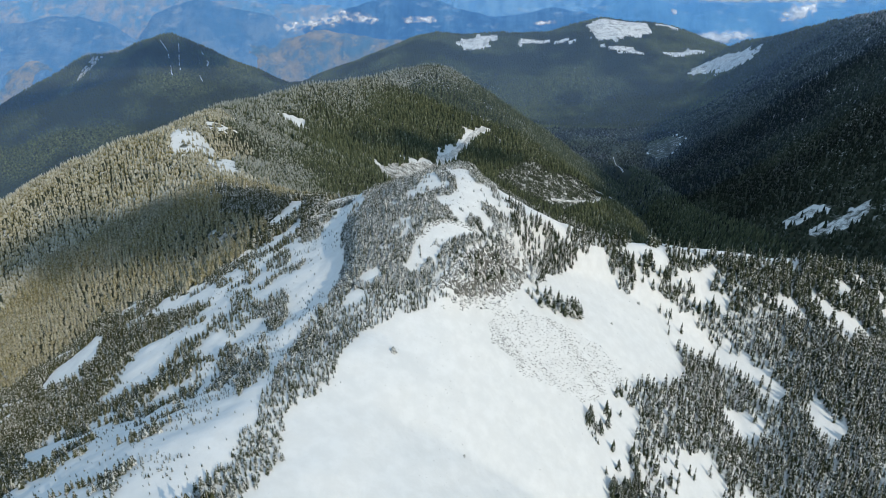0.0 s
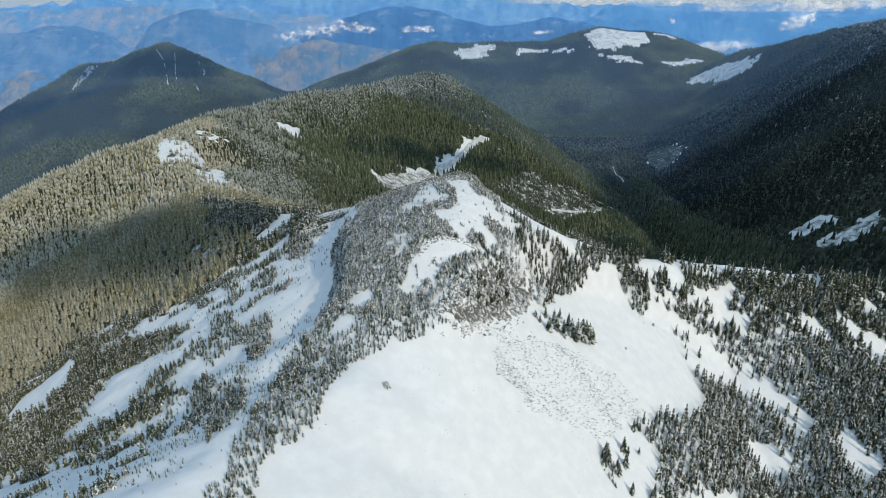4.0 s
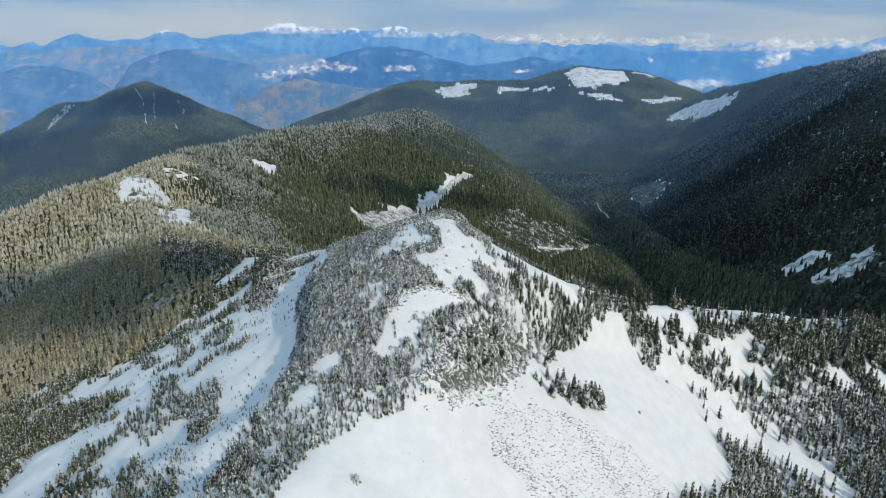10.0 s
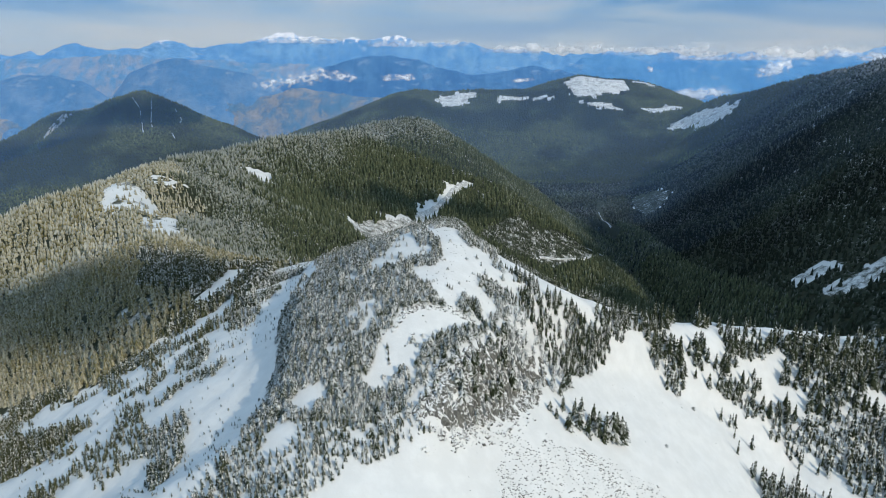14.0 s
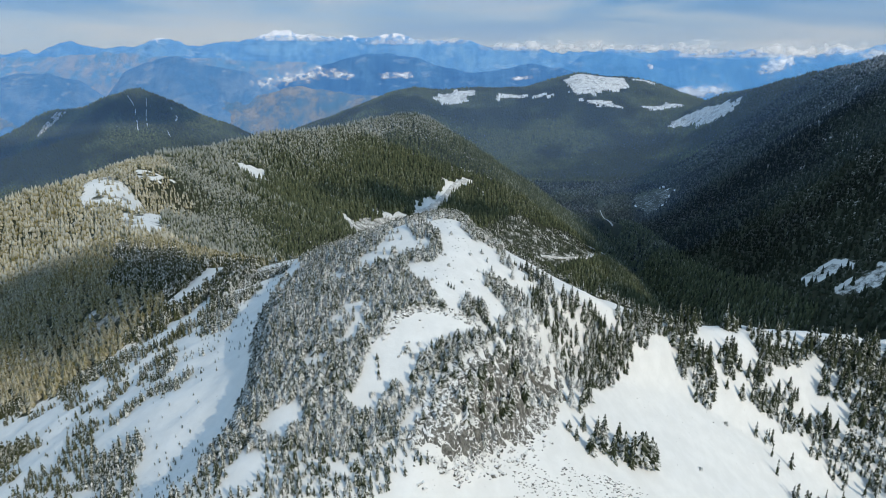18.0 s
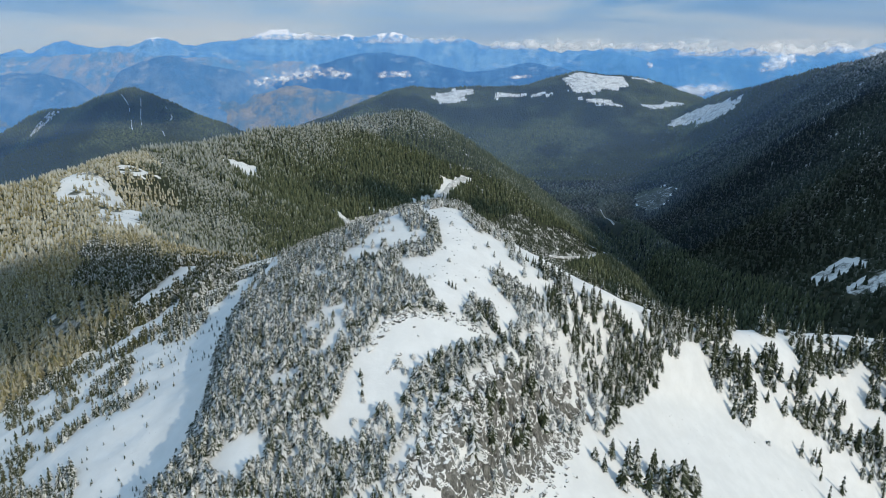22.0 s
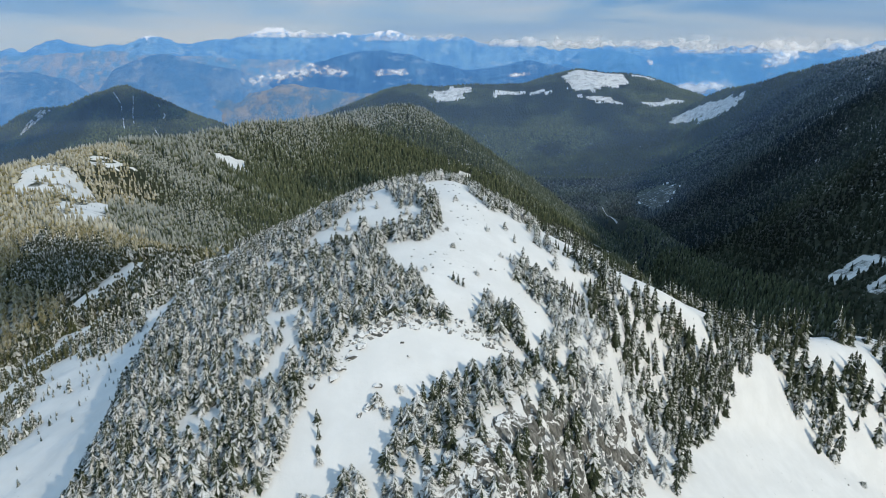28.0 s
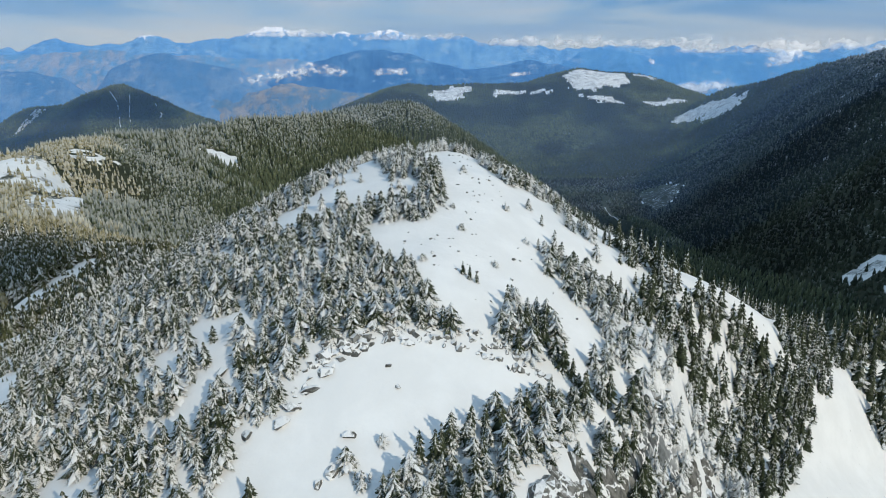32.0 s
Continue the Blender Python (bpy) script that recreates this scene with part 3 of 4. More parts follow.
P = np.where(inside(GX, GY, OPEN["east_snow_low"]) | inside(GX, GY, OPEN["east_snow_high"]), 0.42, P)
P = np.where(inside(GX, GY, OPEN["valley_clearing"]), 0.55, P)
for key, field in (("floor", np.clip(P * 1.1, 0, 1) * (1 - 0.75 * near_snow * (GX > -230))),
                   ("canopy", ramp(GY, 1900, 2500)),
                   ("snowy", ramp(GZ, -420, -200) * ramp(GY, 2600, 1400)),
                   ("rocky", ramp(np.hypot(GX - 8, GY - 270), 38, 24) * ramp(GY, 240, 250))):
    layer = ground.data.attributes.new(key, "FLOAT", "POINT")
    layer.data.foreach_set("value", np.ascontiguousarray(field, dtype=np.float32).ravel())


def ground_z(x, y):
    """The height of the ground sheet itself, between its corners."""
    x, y = np.asarray(x, float), np.asarray(y, float)
    i, j = np.clip(np.searchsorted(XS, x) - 1, 0, len(XS) - 2), np.clip(np.searchsorted(YS, y) - 1, 0, len(YS) - 2)
    u, v = (x - XS[i]) / (XS[i + 1] - XS[i]), (y - YS[j]) / (YS[j + 1] - YS[j])
    return (GZ[j, i] * (1 - u) + GZ[j, i + 1] * u) * (1 - v) + (GZ[j + 1, i] * (1 - u) + GZ[j + 1, i + 1] * u) * v



# ---------------------------------------------------------------- trees
def fir_shape(seed, tiers, blades, fine, width, blunt=0.0):
    """A conifer of height 1: tiers of drooping boughs round a dark core. Returns its corners and triangles."""
    rng = np.random.default_rng(seed)
    co, tri = [], []
    for k in range(tiers):
        f = max(0.0, (k + rng.uniform(-0.2, 0.2)) / tiers)
        z = 0.07 + 0.90 * f
        reach = width * (1 - f ** (1.0 + blunt)) ** 0.85 + 0.012
        turn = rng.uniform(0, 6.28)
        for b in range(blades):
            a = turn + 6.283 * b / blades + rng.uniform(-0.25, 0.25)
            r = reach * rng.uniform(0.65, 1.15)
            droop = r * rng.uniform(0.25, 0.55)
            wide = 3.9 / blades * r * rng.uniform(0.30, 0.5)
            c, s = math.cos(a), math.sin(a)
            lift = 0.75 / tiers
            n = len(co)
            co.append((0.0, 0.0, z + lift))
            co.append((r * c, r * s, z - droop))
            for q in (-1, 1):
                co.append((0.55 * r * c - q * wide * s, 0.55 * r * s + q * wide * c, z - 0.55 * droop - 0.25 * wide))
            if fine:
                co.append((0.6 * r * c, 0.6 * r * s, z - 0.12 * droop + 0.15 * lift))
                tri += [(n, n + 2, n + 4), (n + 2, n + 1, n + 4), (n + 1, n + 3, n + 4), (n + 3, n, n + 4)]
            else:
                tri += [(n, n + 2, n + 1), (n, n + 1, n + 3)]
    n, m = len(co), 5
    for i in range(m):
        a = 6.283 * i / m
        co.append((0.42 * width * math.cos(a), 0.42 * width * math.sin(a), 0.05))
    co.append((0, 0, 1.0))
    tri += [(n + i, n + (i + 1) % m, n + m) for i in range(m)]
    return np.array(co), np.array(tri)


def cone_shape(seed, tiers, sides, width):
    """A far conifer: ragged skirts, one over the other."""
    rng = np.random.default_rng(seed)
    co, tri = [], []
    for k in range(tiers):
        low, high = 0.85 * k / tiers, (0.62 if k < tiers - 1 else 1.0) if tiers > 1 else 1.0
        n, turn = len(co), rng.uniform(0, 6.28)
        for i in range(sides):
            r = width * (1 - 0.8 * k / tiers) * rng.uniform(0.6, 1.15)
            a = turn + 6.283 * i / sides
            co.append((r * math.cos(a), r * math.sin(a), low + rng.uniform(-0.05, 0.06)))
        co.append((0, 0, high if tiers > 1 else 1.0))
        tri += [(n + i, n + (i + 1) % sides, n + sides) for i in range(sides)]
    return np.array(co), np.array(tri)


def mesh_of(name, co, tri, mat, smooth=False):
    me = bpy.data.meshes.new(name)
    me.vertices.add(len(co))
    me.vertices.foreach_set("co", np.ascontiguousarray(co, dtype=np.float32).ravel())
    me.loops.add(tri.size)
    me.loops.foreach_set("vertex_index", np.ascontiguousarray(tri, dtype=np.int32).ravel())
    me.polygons.add(len(tri))
    me.polygons.foreach_set("loop_start", np.arange(0, tri.size, 3, dtype=np.int32))
    if smooth:
        me.polygons.foreach_set("use_smooth", np.ones(len(tri), bool))
    me.update()
    me.materials.append(mat)
    return me


def scatter(x0, x1, y0, y1, gap, seed):
    """Uneven places on a plan, about one for each gap x gap metres, thinned by the forest's own density."""
    rng = np.random.default_rng(seed)
    x, y = np.meshgrid(np.arange(x0, x1, gap), np.arange(y0, y1, gap))
    x, y = (v + rng.uniform(-0.48, 0.48, v.shape) * gap for v in (x, y))
    x, y = x.ravel(), y.ravel()
    p, h = forest(x, y)
    keep = rng.uniform(size=x.shape) < p
    return x[keep], y[keep], (h * rng.uniform(0.6, 1.25, x.shape))[keep], rng.uniform(0, 6.28, keep.sum())


def slope_seen(x, y):
    """Thins the far slopes that turn away from the flight line."""
    e = 4.0
    gx, gy = (bare_land(x + e, y) - bare_land(x - e, y)) / (2 * e), (bare_land(x, y + e) - bare_land(x, y - e)) / (2 * e)
    z = bare_land(x, y)
    facing = -gx * (0 - x) - gy * (110 - y) + (-20 - z)
    return facing / np.hypot(x, y - 110) > -0.06


def joined(name, shapes, x, y, h, turn, mat, label, sink=0.02):
    """Many trees as one object."""
    z = ground_z(x, y)
    cos, tris, base = [], [], 0
    kind = np.arange(len(x)) % len(shapes)
    for k, (co, tri) in enumerate(shapes):
        m = kind == k
        if not m.any():
            continue
        c, s = np.cos(turn[m])[:, None], np.sin(turn[m])[:, None]
        hh = h[m][:, None]
        px = x[m][:, None] + hh * (co[:, 0] * c - co[:, 1] * s)
        py = y[m][:, None] + hh * (co[:, 0] * s + co[:, 1] * c)
        pz = z[m][:, None] + hh * (co[:, 2] - sink)
        cos.append(np.stack([px, py, pz], -1).reshape(-1, 3))
        count = m.sum()
        tris.append((tri[None] + base + (np.arange(count) * len(co))[:, None, None]).reshape(-1, 3))
        base += count * len(co)
    ob = new(name, mesh_of(name, np.concatenate(cos), np.concatenate(tris), mat))
    return tagged(ob, label, "forest", kind="stuff")


NEAR_SHAPES = [fir_shape(s, 9, 7, True, w, b) for s, w, b in ((1, 0.24, 0), (2, 0.28, 0.3), (3, 0.22, 0), (4, 0.32, 0.6), (5, 0.26, 0.2))]
STUNTED = [fir_shape(s, 8, 7, True, w, b) for s, w, b in ((11, 0.38, 0.4), (12, 0.45, 0.8), (13, 0.33, 0.2), (14, 0.50, 1.1))]
KNOLL_SHAPES = [fir_shape(s, 7, 8, False, w, b) for s, w, b in ((15, 0.37, 0.4), (16, 0.44, 0.8), (17, 0.32, 0.2), (18, 0.50, 1.1), (19, 0.40, 0.6))]
MID_SHAPES = [fir_shape(s, 5, 4, False, w) for s, w in ((21, 0.15), (22, 0.19), (23, 0.13), (24, 0.21))]
LOW_SHAPES = [fir_shape(s, 3, 5, False, w, 0.5) for s, w in ((26, 0.36), (27, 0.44), (28, 0.30))]
WEST_SHAPES = [fir_shape(s, 5, 5, False, w, 0.3) for s, w in ((51, 0.26), (52, 0.33), (53, 0.29), (54, 0.22))]
HILL_SHAPES = [fir_shape(s, 4, 6, False, w, 0.3) for s, w in ((56, 0.29), (57, 0.36), (58, 0.26))]
FLANK_SHAPES = [fir_shape(s, 8, 6, False, w) for s, w in ((66, 0.27), (67, 0.32), (68, 0.24), (69, 0.29))]
SPUR_SHAPES = [fir_shape(s, 8, 5, False, w) for s, w in ((61, 0.25), (62, 0.31), (63, 0.23), (64, 0.28))]
FAR_SHAPES = [cone_shape(s, 2, 5, w) for s, w in ((31, 0.28), (32, 0.34), (33, 0.24))]
FAR_ONE = [cone_shape(s, 1, 5, w) for s, w in ((41, 0.40), (42, 0.48))]

# the knoll and its flanks
x, y, h, turn = scatter(-100, 78, 128, 425, 1.30, 101)
east = (((x + 8) * 70 - (y - 255) * 42 > 500) & (x > 4)) | (x > 20)
keep = np.random.default_rng(5).uniform(size=x.shape) < np.where(east, np.where(y < 302, 0.75, 0.9), np.where((x > -60) & (y > 248) & (y < 372), 1.0, 0.8))
x, y, h, turn, east = x[keep], y[keep], h[keep], turn[keep], east[keep]
# the trees about the shelf, each a thing of its own
single = (x > -30) & (x < 30) & (y > 262) & (y < 312)
order = np.where(single)[0]
order = order[np.argsort(np.hypot(x[order] + 2, y[order] - 276))][:300]
single[:] = False
single[order] = True


def fir_thing(name, shape, label, group, height_, needles):
    ob = new(name)
    tagged(ob, label, "conifer tree", group)
    crown = new("crown", mesh_of("crown", shape[0] * height_, shape[1], needles))
    crown.parent = ob
    bm = bmesh.new()
    bmesh.ops.create_cone(bm, cap_ends=True, segments=7, radius1=0.028 * height_, radius2=0.006 * height_, depth=0.62 * height_, matrix=Matrix.Translation((0, 0, 0.25 * height_)))
    me = bpy.data.meshes.new("trunk")
    bm.to_mesh(me)
    bm.free()
    me.materials.append(BARK)
    trunk = new("trunk", me)
    trunk.parent = ob
    return ob


protos = {}
for i in order:
    tall = bool(h[i] > 3.6)
    k = (tall, int(i) % (5 if tall else 4))
    z = float(ground_z(x[i], y[i])) - 0.02 * h[i]
    m = Matrix.Translation((x[i], y[i], z)) @ pose(0, 0, 0, 0, 0, math.degrees(turn[i]))
    if k not in protos:
        protos[k] = fir_thing("subalpine_fir", NEAR_SHAPES[k[1]] if tall else STUNTED[k[1]],
                              "tall slender fir with snow-laden drooping boughs" if tall else "stunted bushy fir white with fresh snow", "firs about the knoll", 1.0, FIR_EAST if tall else FIR_FROSTED)
        ob = protos[k]
    else:
        ob = copy_thing(protos[k], m)
    ob.matrix_basis = m @ Matrix.Diagonal((h[i], h[i], h[i], 1))
close = (x > -62) & (y > 248) & (y < 372)
joined("knoll_firs", KNOLL_SHAPES, *(v[~single & ~east & close] for v in (x, y, h, turn)), FIR_FROSTED, "dense stunted firs white with fresh snow on the knoll")
joined("ridge_firs", WEST_SHAPES, *(v[~single & ~east & ~close] for v in (x, y, h, turn)), FIR_FROSTED, "dense stunted firs white with fresh snow along the ridge")
rim = (y < 305) & (x < 42)
joined("crag_firs", NEAR_SHAPES, *(v[~single & east & rim] for v in (x, y, h * 0.85, turn)), FIR_RIME, "firs white with rime clinging to the crags")
joined("slope_firs", FLANK_SHAPES, *(v[~single & east & ~rim] for v in (x, y, h, turn)), FIR_EAST, "slender snow-dusted firs on the steep flank of the knoll")


def stand(name, shapes, mat, label, x0, x1, y0, y1, gap, seed, cut=None, seen=True):
    x, y, h, turn = scatter(x0, x1, y0, y1, gap, seed)
    keep = np.ones(x.shape, bool) if cut is None else cut(x, y)
    if seen:
        keep &= slope_seen(x, y) | (np.random.default_rng(seed).uniform(size=x.shape) < 0.12)
    return joined(name, shapes, *(v[keep] for v in (x, y, h, turn)), mat, label)


knoll_box = lambda x, y: (x > -100) & (x < 78) & (y > 128) & (y < 425)
stand("bowl_firs", MID_SHAPES, FIR_DUSTED, "slender firs dusted with snow below the snow bowl", 40, 370, 110, 520, 2.35, 111, lambda x, y: ~knoll_box(x, y) & (x < 75 + 0.74 * y) & (y < 334 + 0.1 * x))
stand("spur_firs", SPUR_SHAPES, FIR_SPUR, "dark tall firs along the snowy east spur", 40, 370, 330, 470, 2.6, 131, lambda x, y: ~knoll_box(x, y) & (y >= 334 + 0.1 * x) & (y < np.interp(x, [78, 105, 128, 163, 205, 240, 295, 360], [360, 369, 385, 396, 411, 424, 446, 476])))
stand("west_slope_firs", WEST_SHAPES, FIR_WEST, "clumps of bushy firs on the shaded snow slope", -330, -50, 110, 470, 2.05, 112,
      lambda x, y: ~knoll_box(x, y) & upper_west(x, y))
stand("south_slope_firs", LOW_SHAPES, FIR_DUSTED, "low firs on the ridge south of the bowl", -300, 300, -260, 112, 8.0, 122, lambda x, y: (x < -62) | (x > 58), False)
stand("west_crest_firs", MID_SHAPES, FIR_DUSTED, "snow-dusted firs along the western crest", -330, -60, 470, 660, 3.6, 121, upper_west)
wood_edge = lambda x, y: 925 + 45 * rough(x, y, 70, 141, 4)
# where the sun-bright needle colour gives way to the darker one
sunlit_hill = lambda x, y: x + 26 * rough(x, y, 60, 145, 4) < np.interp(y, [480, 560, 620, 740, 800, 930], [-120, -185, -222, -268, -312, -350])
west_hill = lambda x, y: ~upper_west(x, y) & ~knoll_box(x, y)
stand("west_edge_forest", HILL_SHAPES, FIR_HILL_LIT, "olive-green conifers at the edge of the snow slope", -380, -20, 180, 520, 3.3, 113, west_hill)
stand("west_hill_forest", FAR_SHAPES, FIR_HILL_LIT, "olive-green conifer forest on the sunlit western hill", -720, -20, 200, 1010, 3.9, 123,
      lambda x, y: west_hill(x, y) & (y < wood_edge(x, y)) & sunlit_hill(x, y) & ~((x > -380) & (y < 520)))
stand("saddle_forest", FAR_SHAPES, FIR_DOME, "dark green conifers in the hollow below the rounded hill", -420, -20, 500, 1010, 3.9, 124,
      lambda x, y: west_hill(x, y) & (y < wood_edge(x, y)) & ~sunlit_hill(x, y) & ~((x > -380) & (y < 520)))
stand("dome_forest", FAR_SHAPES, FIR_DOME, "dense dark green conifer forest on the rounded hill", -520, 520, 850, 1760, 5.2, 114, lambda x, y: y >= wood_edge(x, y))
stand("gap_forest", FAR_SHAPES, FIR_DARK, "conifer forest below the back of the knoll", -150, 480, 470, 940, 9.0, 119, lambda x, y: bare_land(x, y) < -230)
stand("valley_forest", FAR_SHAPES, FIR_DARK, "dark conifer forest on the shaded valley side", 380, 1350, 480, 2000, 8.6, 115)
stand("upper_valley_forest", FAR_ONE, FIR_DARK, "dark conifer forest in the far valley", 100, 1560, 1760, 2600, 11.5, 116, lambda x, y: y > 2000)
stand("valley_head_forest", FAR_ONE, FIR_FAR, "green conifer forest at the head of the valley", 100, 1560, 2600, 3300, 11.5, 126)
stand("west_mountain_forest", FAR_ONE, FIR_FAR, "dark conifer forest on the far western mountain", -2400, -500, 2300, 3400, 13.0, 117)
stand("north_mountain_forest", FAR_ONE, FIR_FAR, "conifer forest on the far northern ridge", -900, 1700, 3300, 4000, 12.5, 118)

stand("plantation", FAR_SHAPES, FIR_DARK, "young dark green conifer plantation above the valley", 50, 350, 1215, 1450, 3.4, 127, lambda x, y: inside(x, y, YOUNG), False)


# ---------------------------------------------------------------- rocks
def rock_mesh(seed, flat=0.7, long=1.0, mat=ROCK):
    """A broken block about one metre across."""
    rng = np.random.default_rng(seed)
    bm = bmesh.new()
    for _ in range(13):
        v = rng.normal(size=3)
        v = v / np.linalg.norm(v) * rng.uniform(0.42, 0.6)
        bm.verts.new((v[0] * long, v[1], v[2] * flat))
    hull = bmesh.ops.convex_hull(bm, input=bm.verts)
    bmesh.ops.delete(bm, geom=[g for g in hull["geom_interior"] if isinstance(g, bmesh.types.BMVert)], context="VERTS")
    me = bpy.data.meshes.new("rock")
    bm.to_mesh(me)
    bm.free()
    me.materials.append(mat)
    return me


ROCKS = [rock_mesh(200 + k, f, l) for k, (f, l) in enumerate(((0.7, 1.0), (0.9, 1.3), (0.55, 1.6), (1.1, 0.9), (0.8, 1.2), (0.6, 1.0)))]
CRAG_ROCK = rock_material("crag_rock", (0.07, 0.071, 0.067), (0.27, 0.272, 0.255), 0.52)
PALE = [rock_mesh(230 + k, 0.7 + 0.1 * k, 1.0 + 0.1 * (k % 3), CRAG_ROCK) for k in range(6)]
rng = np.random.default_rng(77)


def place_rock(name, x, y, size, label, group, tall=1.0, lean=0.0, sink=0.2, turn=None):
    ob = new(name, (PALE if name in ("crag", "outcrop_rock") else ROCKS)[int(rng.integers(len(ROCKS)))])
    z = float(ground_z(x, y)) + (0.32 - sink) * size * tall
    turn = rng.uniform(0, 360) if turn is None else turn
    ob.matrix_basis = pose(x, y, z, lean * rng.uniform(-1, 1), lean * rng.uniform(-1, 1), turn) @ Matrix.Diagonal((size, size * rng.uniform(0.7, 1.0), size * tall, 1))
    return tagged(ob, label, "rock", group)


# the grey rock step behind the shelf
LEDGE = [(-17.5, 279), (-15.5, 282), (-14, 284), (-12, 285.3), (-9, 286), (-6, 287.2), (-3, 287.8), (0, 287.6), (2.5, 287.6), (5, 287.6), (7.5, 288.4)]
for (ax, ay), (bx, by) in zip(LEDGE, LEDGE[1:]):
    for k in range(16):
        s, back = (k + rng.uniform(0, 1)) / 16, rng.uniform(-1.1, 2.1)
        size = rng.uniform(0.45, 1.25) * (1.45 if -17 < ax < -9 else 0.85)
        place_rock("outcrop_rock", ax + s * (bx - ax) + rng.uniform(-0.4, 0.4), ay + s * (by - ay) + back, size,
                   "angular grey rock of the snowy ledge", "ledge rocks", rng.uniform(0.6, 1.2), 30, 0.36, rng.uniform(-60, 60))
for x_, y_, size in ((-18, 277, 1.6), (-16, 280, 1.5), (-13, 273, 1.8), (-12, 276, 1.2), (-21, 276, 1.7), (-25, 283, 1.6), (-9, 283, 0.9), (-8, 281, 0.8), (-17.2, 278.4, 1.9), (-14, 272, 1.1)):
    place_rock("boulder", x_, y_, size, "grey boulder showing through the snow of the shelf", "shelf boulders", 0.8, 15, 0.25)
# the rock face below the shelf: long slabs that lie against the slope, with broken blocks between and below them
SLAB_ROCK = rock_material("slab_rock", (0.060, 0.058, 0.052), (0.24, 0.233, 0.212), 0.76)


def slab_mesh(seed):
    """A split slab about one metre across, thin, with chipped corners and a cracked front."""
    g = np.random.default_rng(seed)
    bm = bmesh.new()
    n = 7
    ring = [(0.5 * math.cos(6.283 * k / n) * g.uniform(0.75, 1.15), 0.5 * math.sin(6.283 * k / n) * g.uniform(0.75, 1.15)) for k in range(n)]
    low = [bm.verts.new((u * 1.12, v * 1.12, -0.3)) for u, v in ring]
    mid = [bm.verts.new((u, v, g.uniform(0.05, 0.2))) for u, v in ring]
    top = [bm.verts.new((u * 0.72 + g.uniform(-0.05, 0.05), v * 0.72 + g.uniform(-0.05, 0.05), g.uniform(0.14, 0.32))) for u, v in ring]
    for lower, upper in ((low, mid), (mid, top)):
        for k in range(n):
            bm.faces.new((lower[k], lower[(k + 1) % n], upper[(k + 1) % n], upper[k]))
    peak = bm.verts.new((g.uniform(-0.1, 0.1), g.uniform(-0.1, 0.1), g.uniform(0.2, 0.34)))
    for k in range(n):
        bm.faces.new((top[k], top[(k + 1) % n], peak))
    me = bpy.data.meshes.new("slab")
    bm.to_mesh(me)
    bm.free()
    me.materials.append(SLAB_ROCK)
    return me


SLABS = [slab_mesh(260 + k) for k in range(8)]


def place_slab(x, y, wide, long, thick):
    e = 1.5
    n = Vector((float(ground_z(x - e, y) - ground_z(x + e, y)) / (2 * e), float(ground_z(x, y - e) - ground_z(x, y + e)) / (2 * e), 1.0)).normalized()
    n = (n + Vector(rng.uniform(-0.16, 0.16, 3))).normalized()
    down = (Vector((0, 0, -1)) + n * n.z).normalized()
    down = (down + down.cross(n) * rng.uniform(-0.45, 0.45)).normalized()
    side = n.cross(down)
    m = Matrix((side, down, n)).transposed().to_4x4()
    ob = new("rock_slab", SLABS[int(rng.integers(len(SLABS)))])
    ob.matrix_basis = Matrix.Translation((x, y, float(ground_z(x, y)))) @ m @ Matrix.Diagonal((wide, long, thick, 1))
    return tagged(ob, "steep bare grey rock slab with snow in its cracks", "rock", "slabs of the rock face")


for k in range(1350):
    x_, y_ = rng.uniform(-12, 34), rng.uniform(248, 304)
    if inside(np.array(x_), np.array(y_), ROCK_FACE):
        size = rng.uniform(2.0, 4.4)
        place_slab(x_, y_, size * rng.uniform(0.5, 0.8), size * rng.uniform(0.9, 1.5), size * 0.55)
for k in range(420):
    along, out = rng.uniform(-0.12, 1.0), rng.uniform(0.0, 14)
    x_, y_ = -6 + 30 * along + out * 0.857, 256 + 50 * along * 0.86 - out * 0.515
    if inside(np.array(x_), np.array(y_), CRAG) and (not inside(np.array(x_), np.array(y_), ROCK_FACE) or k % 4 == 0):
        place_rock("crag", x_, y_, rng.uniform(0.5, 1.6), "broken light grey rock half buried in snow", "crags of the rock face", rng.uniform(0.6, 1.1), 24, 0.30, rng.uniform(-60, 20))
# blocks that have come to rest along the foot of the rock face
for k in range(150):
    f = rng.uniform(0, 1)
    x_, y_ = np.interp(f, [0, 0.4, 0.75, 1], [-8, 4, 14, 25]) + rng.normal(0, 1.6), np.interp(f, [0, 0.4, 0.75, 1], [245, 252, 262, 277]) + rng.normal(0, 1.6)
    place_rock("boulder", x_, y_, rng.uniform(0.5, 1.5), "grey boulder lying in snow below the rock face", "boulders below the rock face", 0.8, 20, 0.22)
# single stones on the upper snow
for k in range(190):
    x_, y_ = rng.uniform(-12, 14), rng.uniform(289, 345)
    if inside(np.array(x_), np.array(y_), OPEN["upper_snow"]):
        place_rock("stone", x_, y_, rng.uniform(0.2, 0.6), "small grey stone poking through the snow", "stones on the upper snow", 0.8, 15, 0.15)
for k in range(230):
    x_, y_ = rng.uniform(-45, 118), rng.uniform(180, 345)
    if inside(np.array(x_), np.array(y_), OPEN["bowl"]):
        place_rock("stone", x_, y_, rng.uniform(0.22, 0.62), "small grey stone poking through the snow", "stones in the bowl", 0.7, 15, 0.15)


SHRUB = fir_material("frosted_shrub", (0.05, 0.06, 0.03), (0.12, 0.13, 0.07), 0.45, 0.85, 0.3, 0.9)


